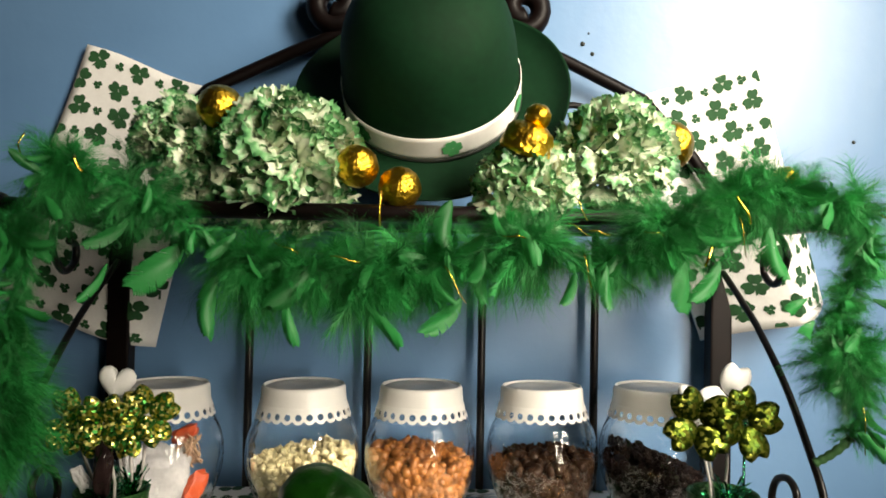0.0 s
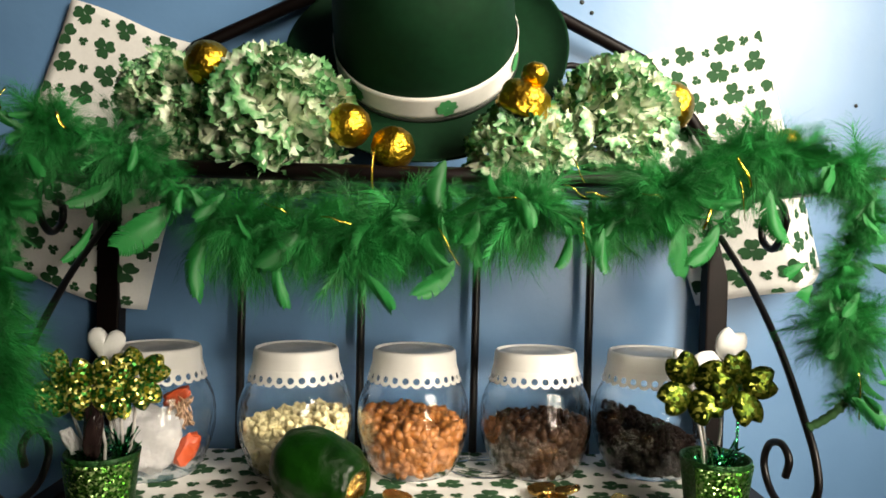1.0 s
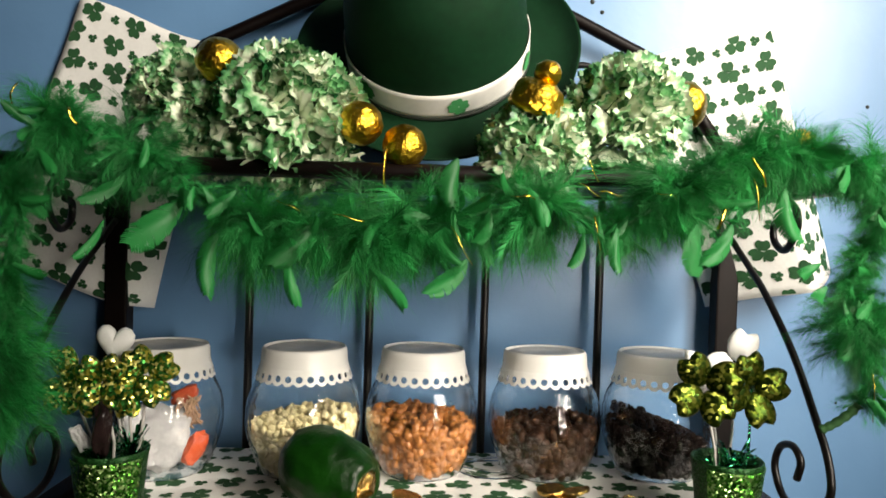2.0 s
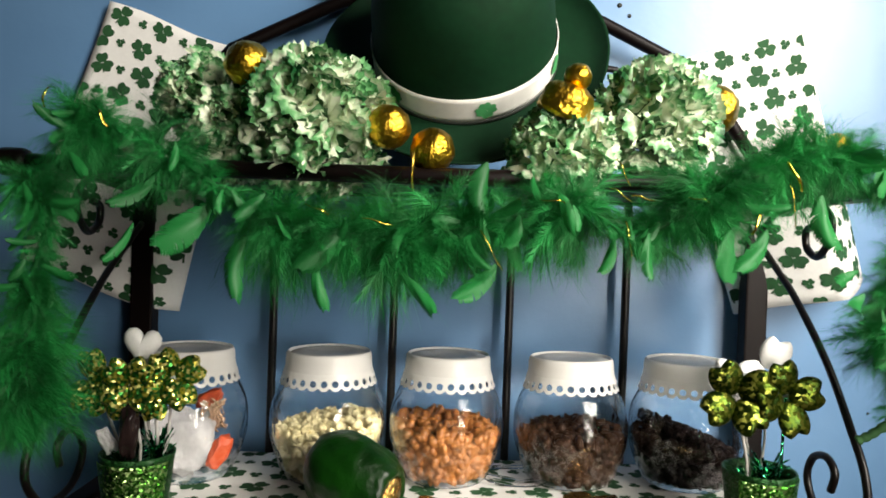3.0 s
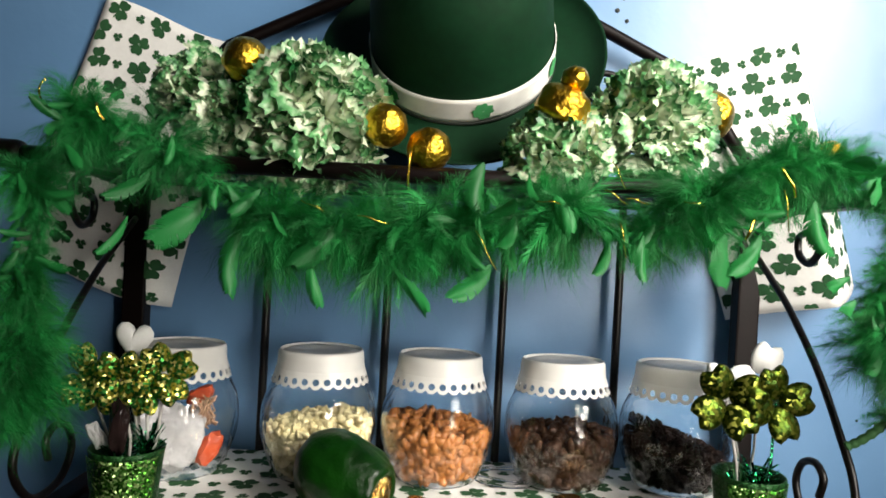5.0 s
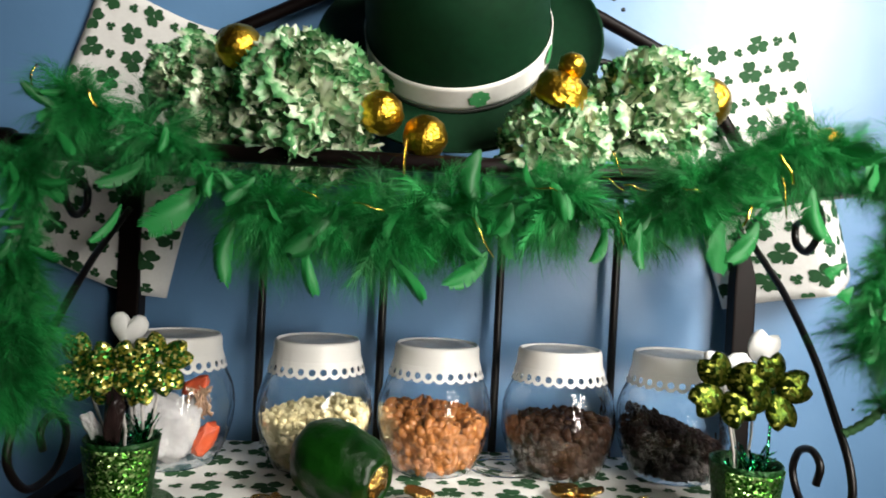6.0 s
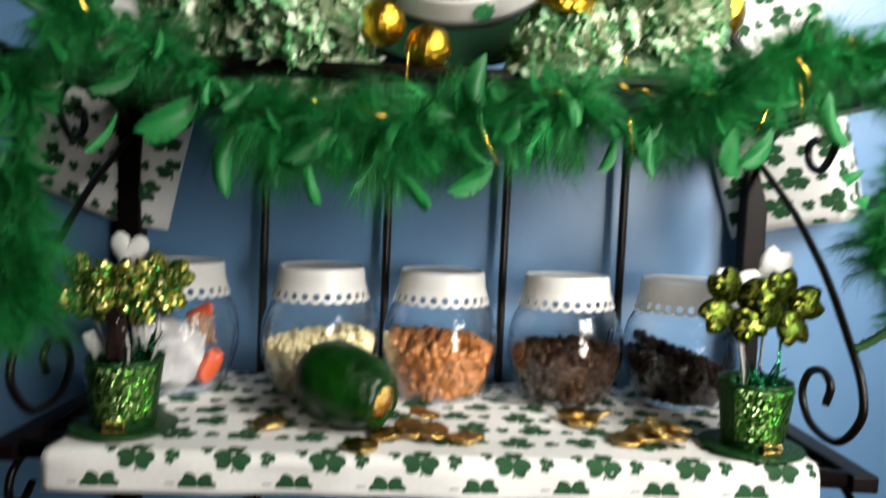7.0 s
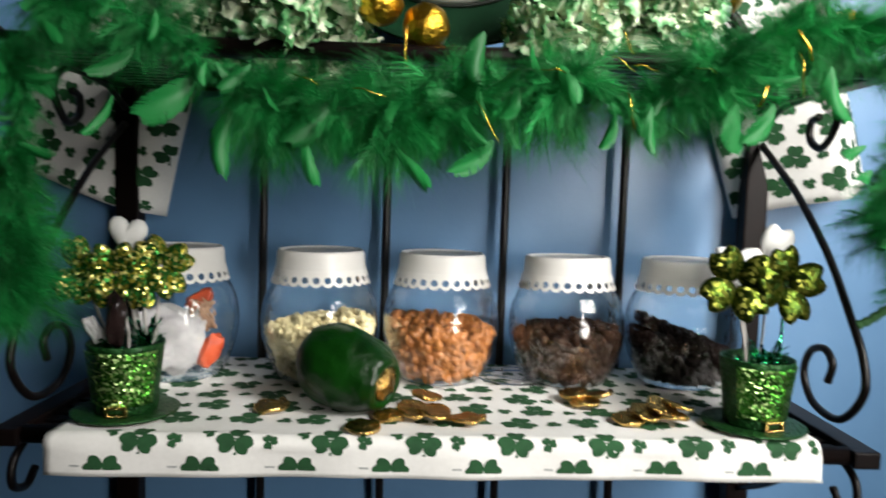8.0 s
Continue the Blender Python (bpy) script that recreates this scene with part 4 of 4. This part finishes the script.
tinsel("tinsel_sprig", pose(-0.2030, -0.118, 1.046), 0.046, 0.012, 31, "sparkling green tinsel sprig in a glitter hat")
tinsel("tinsel_sprig", pose(-0.2240, -0.118, 1.046), 0.026, 0.016, 32, "sparkling green tinsel sprig in a glitter hat")
tinsel("tinsel_sprig", pose(0.2260, -0.112, 1.046), 0.036, 0.014, 33, "sparkling green tinsel sprig in a glitter hat")
tinsel("tinsel_sprig", pose(0.2120, -0.116, 1.046), 0.022, 0.012, 34, "sparkling green tinsel sprig in a glitter hat")

# ---- green felt derby leaning on the upper shelf ----
m_hat = pose(0.005, -0.020, 1.3675) @ pose(0, 0, 0, 0, -8.5, 0) @ pose(0, 0, 0, 56, 0, 0)
hat = root("derby_hat", m_hat, "dark green felt derby with a white shamrock ribbon, leaning back", "hat")
bm = bmesh.new()
prof = smooth_line([(0.0748, 0, 0.0), (0.0742, 0, 0.018), (0.0725, 0, 0.040), (0.0692, 0, 0.064), (0.0622, 0, 0.086), (0.0490, 0, 0.104), (0.028, 0, 0.116), (0.002, 0, 0.120)], 5)
lathe(bm, [(p.x, p.z) for p in prof], 72)
for v in bm.verts:
    v.co *= 1 + 0.012 * noise.noise(v.co * 14)
part("crown", bm, FELT, hat)
bm = bmesh.new()
edge = [(0.0748, 0.0), (0.086, -0.0008), (0.100, -0.0004), (0.108, 0.0016), (0.1140, 0.0055), (0.1165, 0.0098), (0.1158, 0.0108), (0.1140, 0.0090), (0.1075, 0.0042), (0.099, 0.0022), (0.0748, 0.0022)]
lathe(bm, edge, 72, caps=False)
for v in bm.verts:
    r, a = math.hypot(v.co.x, v.co.y), math.atan2(v.co.y, v.co.x)
    # sides rolled up a little, front dipping
    v.co.z += (r - 0.0748) * 0.16 * math.cos(2 * a) + 0.0012 * noise.noise(v.co * 22)
part("brim", bm, FELT, hat)
BAND_R = 0.0758
bm = bmesh.new()
sheet(bm, lambda u, v, s: Vector((math.cos(2 * math.pi * u), math.sin(2 * math.pi * u), 0)) * (BAND_R - 0.0006 * v + s) + Vector((0, 0, 0.0045 + 0.0225 * v + 0.0006 * math.sin(6 * math.pi * u))), 96, 5, 0.0008)
band = part("hat_band", bm, SATIN, hat, "white satin ribbon with green shamrocks")
for a in (-84, -27, 30, 88, 146, -142):
    bm = bmesh.new()
    flat_clover(bm, lambda u, v: Vector((math.cos(radians(a) + u / BAND_R), math.sin(radians(a) + u / BAND_R), 0)) * (BAND_R + 0.0009) + Vector((0, 0, 0.0160 + v)), 0, 0, 0.0170, 0.2, 4)
    part("ribbon_clover", bm, EMBLEM, band, "green shamrock on the ribbon")
bm = bmesh.new()
sheet(bm, lambda u, v, s: Vector((math.cos(2 * math.pi * u), math.sin(2 * math.pi * u), 0)) * (BAND_R + 0.0007 + s) + Vector((0, 0, 0.0018 + 0.0034 * v)), 96, 2, 0.0012)
part("band_edge", bm, BLACK, hat, "black edging under the ribbon")


# ---- green and white carnation heads ----
def petal_mesh(seed):
    r = random.Random(seed)
    bm = bmesh.new()
    nu, nv = 16, 6
    spread, ph = r.uniform(0.7, 0.9), r.uniform(0, 6)
    grid = []
    for i in range(nu + 1):
        u = i / nu * 2 - 1
        col = []
        for j in range(nv + 1):
            v = j / nv
            a = u * spread * (0.35 + 0.65 * v)
            rad = v * (1 - 0.10 * u * u + (0.09 * (i % 2) - 0.03 + r.uniform(-0.05, 0.05)) * (v > 0.9))
            z = 0.09 * v * v * math.sin(u * 5.5 + ph) + 0.34 * v ** 3 + 0.075 * v ** 3 * math.sin(u * 15 + ph)
            col.append(bm.verts.new((math.sin(a) * rad, math.cos(a) * rad, z)))
        grid.append(col)
    for i in range(nu):
        for j in range(nv):
            bm.faces.new((grid[i][j], grid[i + 1][j], grid[i + 1][j + 1], grid[i][j + 1]))
    me = bpy.data.meshes.new("petal")
    bm.normal_update()
    bm.to_mesh(me)
    bm.free()
    for p in me.polygons:
        p.use_smooth = True
    me.materials.append(PETAL)
    return me


PETALS = [petal_mesh(200 + k) for k in range(7)]


def carnation(c, radius, count, seed, squash=0.85, label="ruffled green and white silk carnation head on the upper shelf"):
    r = random.Random(seed)
    ob = root("carnation", Matrix.Translation(c), label, "flower", "carnations")
    bm = bmesh.new()
    bmesh.ops.create_icosphere(bm, subdivisions=2, radius=radius * 0.64)
    part("flower_core", bm, CALYX, ob)
    for k in range(count):
        z = 1 - 2 * (k + 0.5) / count
        a = k * 2.39996 + r.uniform(-0.3, 0.3)
        s = math.sqrt(max(0, 1 - z * z))
        d = Vector((s * math.cos(a), -z, s * math.sin(a)))
        if d.y > 0.75:
            continue
        size = radius * r.uniform(0.36, 0.50)
        q = (d + Vector([r.uniform(-0.42, 0.42) for _ in range(3)])).normalized().to_track_quat("Y", "Z")
        m = Matrix.Translation(Vector((d.x, d.y * squash, d.z)) * radius * r.uniform(0.56, 0.70)) @ q.to_matrix().to_4x4() @ pose(0, 0, 0, 0, r.uniform(0, 360), 0) @ Matrix.Diagonal((size * 1.25, size, size, 1))
        put_mesh("petal", PETALS[r.randrange(len(PETALS))], ob, "", m)
    return ob


carnation((-0.103, -0.098, 1.2980), 0.0500, 330, 41)
carnation((-0.199, -0.062, 1.3210), 0.0320, 170, 42)
carnation((-0.162, -0.080, 1.2940), 0.0370, 200, 45)
carnation((0.074, -0.110, 1.2800), 0.0370, 220, 43)
carnation((0.146, -0.088, 1.3110), 0.0420, 270, 44)


# ---- gold foil balls ----
def gold_ball(c, r, seed, label="crumpled gold foil ball nestled among the flowers", stretch=1.0):
    bm = bmesh.new()
    bmesh.ops.create_icosphere(bm, subdivisions=4, radius=1.0)
    for v in bm.verts:
        q = v.co * 2.2 + Vector((seed, 0, seed))
        k = 1 + 0.05 * noise.noise(q) + 0.045 * abs(noise.noise(q * 2.7)) - 0.03 * abs(noise.noise(q * 6))
        v.co = Vector((v.co.x * r * k, v.co.y * r * k, v.co.z * r * k * stretch))
    ob = part("foil_ball", bm, GOLD)
    ob.matrix_basis = Matrix.Translation(c)
    return tagged(ob, label, "foil ball", "gold balls")


gold_ball((-0.153, -0.100, 1.3380), 0.0165, 1)
gold_ball((-0.0490, -0.118, 1.2935), 0.0155, 2)
gold_ball((-0.0180, -0.118, 1.2785), 0.0154, 3, "crumpled gold foil ball on the front rail")
gold_ball((0.192, -0.080, 1.3210), 0.0165, 4, stretch=1.12)
gold_ball((0.264, -0.116, 1.2900), 0.0105, 5, "small gold foil ball beside the feather boa")
bell = root("foil_bell", pose(0.0740, -0.124, 1.3150, 14, 20, 0) @ Matrix.Scale(1.02, 4), "gold foil bell ornament beside the green hat", "ornament")
bm = bmesh.new()
prof = smooth_line([(0.003, 0, -0.0110), (0.0150, 0, -0.0115), (0.0188, 0, -0.0085), (0.0182, 0, -0.0040), (0.0176, 0, 0.0020), (0.0150, 0, 0.0075), (0.0105, 0, 0.0105), (0.0070, 0, 0.0115)], 4)
lathe(bm, [(p.x, p.z) for p in prof], 36)
for v in bm.verts:
    v.co *= 1 + 0.07 * noise.noise(v.co * 160)
part("bell_body", bm, GOLD, bell)
bm = bmesh.new()
bmesh.ops.create_icosphere(bm, subdivisions=3, radius=1.0)
for v in bm.verts:
    k = 1 + 0.12 * noise.noise(v.co * 3)
    v.co = Vector((v.co.x * 0.0092 * k, v.co.y * 0.0092 * k, 0.0165 + v.co.z * 0.0092 * k))
part("bell_knob", bm, GOLD, bell)

# ---- feather boa hung along the front rail ----
boa = root("feather_boa", pose(0, 0, 0), "bright green feather boa with gold tinsel, draped along the front rail", "feather boa")
MAIN = smooth_line([(-0.256, -0.146, 1.283), (-0.238, -0.148, 1.284), (-0.208, -0.150, 1.276), (-0.174, -0.150, 1.258), (-0.143, -0.152, 1.236), (-0.109, -0.154, 1.222), (-0.071, -0.154, 1.219), (-0.037, -0.154, 1.218), (-0.003, -0.154, 1.223),
                    (0.020, -0.152, 1.227), (0.046, -0.150, 1.236), (0.077, -0.150, 1.242), (0.100, -0.150, 1.233), (0.123, -0.150, 1.226), (0.148, -0.150, 1.239), (0.173, -0.150, 1.259), (0.208, -0.148, 1.274), (0.247, -0.146, 1.280), (0.282, -0.144, 1.276), (0.304, -0.140, 1.264)], 8)
RIGHT = smooth_line([(0.296, -0.140, 1.268), (0.307, -0.140, 1.245), (0.300, -0.142, 1.217), (0.288, -0.142, 1.192), (0.296, -0.142, 1.162), (0.305, -0.142, 1.131), (0.298, -0.142, 1.110)], 8)
LEFT = smooth_line([(-0.278, -0.142, 1.252), (-0.274, -0.146, 1.236), (-0.268, -0.148, 1.212), (-0.276, -0.148, 1.182), (-0.274, -0.148, 1.153), (-0.284, -0.146, 1.123), (-0.284, -0.146, 1.098), (-0.298, -0.144, 1.076)], 8)
bm = bmesh.new()
for line in (MAIN, RIGHT, LEFT):
    sweep(bm, line, 0.0022, 6)
part("cord", bm, FEATHER, boa, "twisted green cord")
bm = bmesh.new()
tail = smooth_line([(0.298, -0.142, 1.110), (0.292, -0.139, 1.102), (0.285, -0.134, 1.094), (0.279, -0.130, 1.089)], 5)
sweep(bm, tail, [0.0042 - 0.0016 * abs(math.sin(i * 1.1)) for i in range(len(tail))], 8)
part("cord_end", bm, CALYX, boa, "dark knotted cord end")


def plume(verts, faces, base, way, length, r, wide=0.36, steps=50, down=0.6):
    """A soft feather in one piece: a curved shaft whose barbs taper off to either side, curling and drooping."""
    way = way.normalized()
    bend = Vector((r.uniform(-1, 1), r.uniform(-1, 1), r.uniform(-1.4, 0.6))) * 1.1
    side = way.cross(Vector((r.uniform(-0.6, 0.6), -1, r.uniform(-0.6, 0.6)))).normalized()
    up = way.cross(side)
    start = len(verts)
    shaft = []
    for k in range(steps + 1):
        t = k / steps
        shaft.append(base + (way * t + bend * t * t * 0.5) * length)
    verts.extend(shaft)
    fold = r.uniform(0.1, 0.8)
    for k in range(steps):
        t = (k + 0.5) / steps
        d = (way + bend * t).normalized()
        for s in (-1, 1):
            lat = side * s * r.uniform(0.5, 1.1) + up * (fold + r.uniform(-0.8, 0.8))
            lng = length * wide * (0.35 + 0.9 * math.sin(math.pi * min(1, 0.12 + t * 0.80))) * r.uniform(0.55, 1.15)
            w = (d * (0.45 + 0.9 * t) + lat * (1.0 - 0.45 * t)).normalized()
            droop = (d * 0.7 + Vector((r.uniform(-1, 1), r.uniform(-1, 1), -down))) * lng * 0.60
            a, b = shaft[k], shaft[k + 1]
            mid = (a + b) * 0.5
            thick = (b - a) * r.uniform(0.14, 0.30)
            q1, q2, tip = mid + w * lng * 0.45, mid + w * lng * 0.78 + droop * 0.4, mid + w * lng + droop
            n = len(verts)
            verts.extend((q1 - thick, q1 + thick, q2 - thick * 0.6, q2 + thick * 0.6, tip))
            faces.extend(((start + k, start + k + 1, n + 1, n), (n, n + 1, n + 3, n + 2), (n + 2, n + 3, n + 4)))


def fluff(name, line, count, seed, spread):
    r = random.Random(seed)
    verts, faces = [], []
    for k in range(count):
        f = r.random() * (len(line) - 1.001)
        i = int(f)
        p = line[i].lerp(line[i + 1], f - i)
        a = r.uniform(0, 2 * math.pi)
        t = (line[i + 1] - line[i]).normalized()
        s = t.cross(Vector((0, 1, 0))).normalized()
        w = s * math.cos(a) + Vector((0, 1, 0)) * math.sin(a) * 0.8 + t * r.uniform(-0.9, 0.9) + Vector((0, -0.15, -0.14))
        clump = max(0.40, 0.86 + 1.30 * noise.noise(p * 34 + Vector((seed, 0, 0))))
        if r.random() > 0.35 + 0.65 * clump:
            continue
        plume(verts, faces, p + w * 0.002, w, spread * clump * r.uniform(0.65, 1.35), r, r.uniform(0.50, 0.85))
    me = bpy.data.meshes.new(name)
    me.from_pydata([tuple(v) for v in verts], [], faces)
    me.materials.append(FEATHER)
    return put_mesh(name, me, boa, "fine downy green feathers")


for line, count, seed in ((MAIN, 2100, 61), (RIGHT, 800, 62), (LEFT, 800, 63)):
    ob = fluff("down", line, count, seed, {61: 0.0165, 62: 0.0150, 63: 0.0155}[seed])
    ob["kind"] = "stuff"


def vane_mesh(seed):
    """A broad curled feather of unit length along -z: barbs that lie close together and part here and there at the edge."""
    r = random.Random(seed)
    n, curl, cup = 30, r.uniform(-0.15, 0.55), r.uniform(0.3, 1.0)
    wide, sway = r.uniform(0.14, 0.23), r.uniform(-0.45, 0.45)
    verts, faces = [], []

    def at(t, u, w):
        c = Vector((sway * t * t, -curl * t * t + 0.08 * math.sin(2.6 * t + seed), -t))
        return c + Vector((u * w, cup * w * u * u * 0.8 + 0.014 * math.sin(9 * t + 5 * u), 0))
    top = 0.97
    verts.extend(at(top * i / n, 0.0, 0.0) for i in range(n + 1))
    for s in (-1, 1):
        gap = 0.0
        for i in range(n):
            t0, t1 = top * i / n, top * (i + 1) / n
            if r.random() < 0.30:
                gap = r.uniform(-0.015, 0.03)
            w = wide * (0.08 + 0.92 * math.sin(math.pi * (0.03 + 0.80 * t0 ** 0.9)) ** 0.75) * r.uniform(0.93, 1.05) * math.sqrt(max(0.02, 1 - max(0.0, (t0 - 0.62) / 0.40) ** 2))
            row = [(i, i + 1)]
            for u, keep in ((0.35, 1.0), (0.70, 0.98), (0.92, 0.92), (1.05, 0.50)):
                m, h = (t0 + t1) / 2 + 0.42 * w * u * (0.6 + u) + gap * u * u, (t1 - t0) / 2 * keep * 1.05
                row.append((len(verts), len(verts) + 1))
                verts.extend((at(m - h, s * u, w), at(m + h, s * u, w)))
            for (a, b), (c, d) in zip(row, row[1:]):
                faces.append((a, b, d, c) if s > 0 else (a, c, d, b))
    me = bpy.data.meshes.new("feather")
    me.from_pydata([tuple(v) for v in verts], [], faces)
    for p in me.polygons:
        p.use_smooth = True
    me.materials.append(VANE)
    return me


VANES = [vane_mesh(300 + k) for k in range(14)]


def feather(base, length, ry, rx, rz, k):
    put_mesh("feather", VANES[k % len(VANES)], boa, "", Matrix.Translation(base) @ pose(0, 0, 0, rx, ry, rz) @ Matrix.Diagonal((length * 0.9, length * 0.9, length * 0.9, 1)))


def feather_between(x0, z0, x1, z1, wide, k):
    """A broad feather from its quill to its tip, turned towards the room."""
    p, q = Vector((x0, -0.168, z0)), Vector((x1, -0.178, z1))
    z = (p - q).normalized()
    x = Vector((0.25 * math.sin(k * 2.1), 1, 0)).cross(z).normalized()
    y = z.cross(x)
    m = Matrix((x, y, z)).transposed().to_4x4()
    long = (q - p).length
    put_mesh("feather", VANES[k % len(VANES)], boa, "", Matrix.Translation(p) @ m @ Matrix.Diagonal((long * wide, long, long, 1)))


for k, row in enumerate((
        (-0.19, 1.247, -0.209, 1.226, 1.2),
        (-0.202, 1.22, -0.216, 1.196, 0.6),
        (-0.154, 1.235, -0.18, 1.203, 1.2),
        (-0.132, 1.215, -0.152, 1.187, 1.3),
        (-0.247, 1.264, -0.229, 1.248, 0.8),
        (-0.073, 1.222, -0.089, 1.191, 1.1),
        (-0.088, 1.198, -0.085, 1.169, 0.9),
        (-0.034, 1.195, -0.011, 1.17, 0.6),
        (0.018, 1.266, 0.006, 1.239, 1.4),
        (0.015, 1.239, 0.015, 1.213, 0.5),
        (0.025, 1.203, 0.008, 1.173, 1.2),
        (0.172, 1.229, 0.158, 1.192, 1.3),
        (0.193, 1.229, 0.182, 1.196, 1.2),
        (0.227, 1.252, 0.219, 1.218, 1.1),
        (0.207, 1.279, 0.204, 1.296, 0.6),
        (0.252, 1.206, 0.235, 1.196, 1.0),
        (0.258, 1.192, 0.241, 1.176, 1.1),
        (0.179, 1.247, 0.199, 1.235, 1.1),
        (-0.121, 1.242, -0.136, 1.224, 0.8),
        (0.062, 1.248, 0.077, 1.227, 1.0),
        (0.119, 1.225, 0.113, 1.197, 0.9))):
    feather_between(*row, k)
r2 = random.Random(77)
for line, count, reach in ((MAIN, 62, 110), (RIGHT, 22, 80), (LEFT, 34, 80)):
    for k in range(count):
        p = line[r2.randrange(len(line))]
        feather(p + Vector((r2.uniform(-0.012, 0.012), r2.uniform(-0.016, 0.002), r2.uniform(-0.010, 0.008))), r2.uniform(0.016, 0.031), r2.uniform(-reach, reach), r2.uniform(-35, 20), r2.uniform(-70, 70), r2.randrange(len(VANES)))
# gold tinsel strands
for x, y, z, dx, dz in ((0.206, -0.178, 1.262, -0.008, 0.014), (0.204, -0.180, 1.246, 0.003, -0.020), (0.183, -0.178, 1.232, 0.003, 0.010), (0.098, -0.180, 1.248, 0.010, -0.006), (0.112, -0.178, 1.246, 0.010, -0.002),
                        (0.058, -0.180, 1.242, -0.012, 0.001), (0.020, -0.182, 1.212, 0.010, -0.018), (-0.050, -0.182, 1.226, 0.014, -0.003), (-0.086, -0.180, 1.232, -0.012, 0.005), (0.105, -0.178, 1.222, 0.003, -0.016),
                        (-0.030, -0.142, 1.262, -0.001, -0.020), (-0.220, -0.176, 1.284, 0.003, -0.008), (-0.258, -0.172, 1.296, 0.001, 0.010), (0.303, -0.172, 1.256, 0.006, -0.010), (0.302, -0.150, 1.118, 0.001, -0.026), (0.100, -0.178, 1.262, 0.006, -0.012),
                        (-0.285, -0.174, 1.150, 0.003, -0.012), (0.148, -0.178, 1.246, -0.010, 0.002)):
    bm = bmesh.new()
    p, d = Vector((x, y, z)), Vector((dx, -0.002, dz))
    pts = smooth_line([p - d * 0.6, p - d * 0.2 + Vector((0, -0.002, 0.001)), p + d * 0.3, p + d * 0.7 + Vector((0.001, 0.003, 0))], 4)
    sweep(bm, pts, 0.0010, 6, None, 0.35)
    part("tinsel_strand", bm, THREAD, boa, "shiny gold tinsel strand")
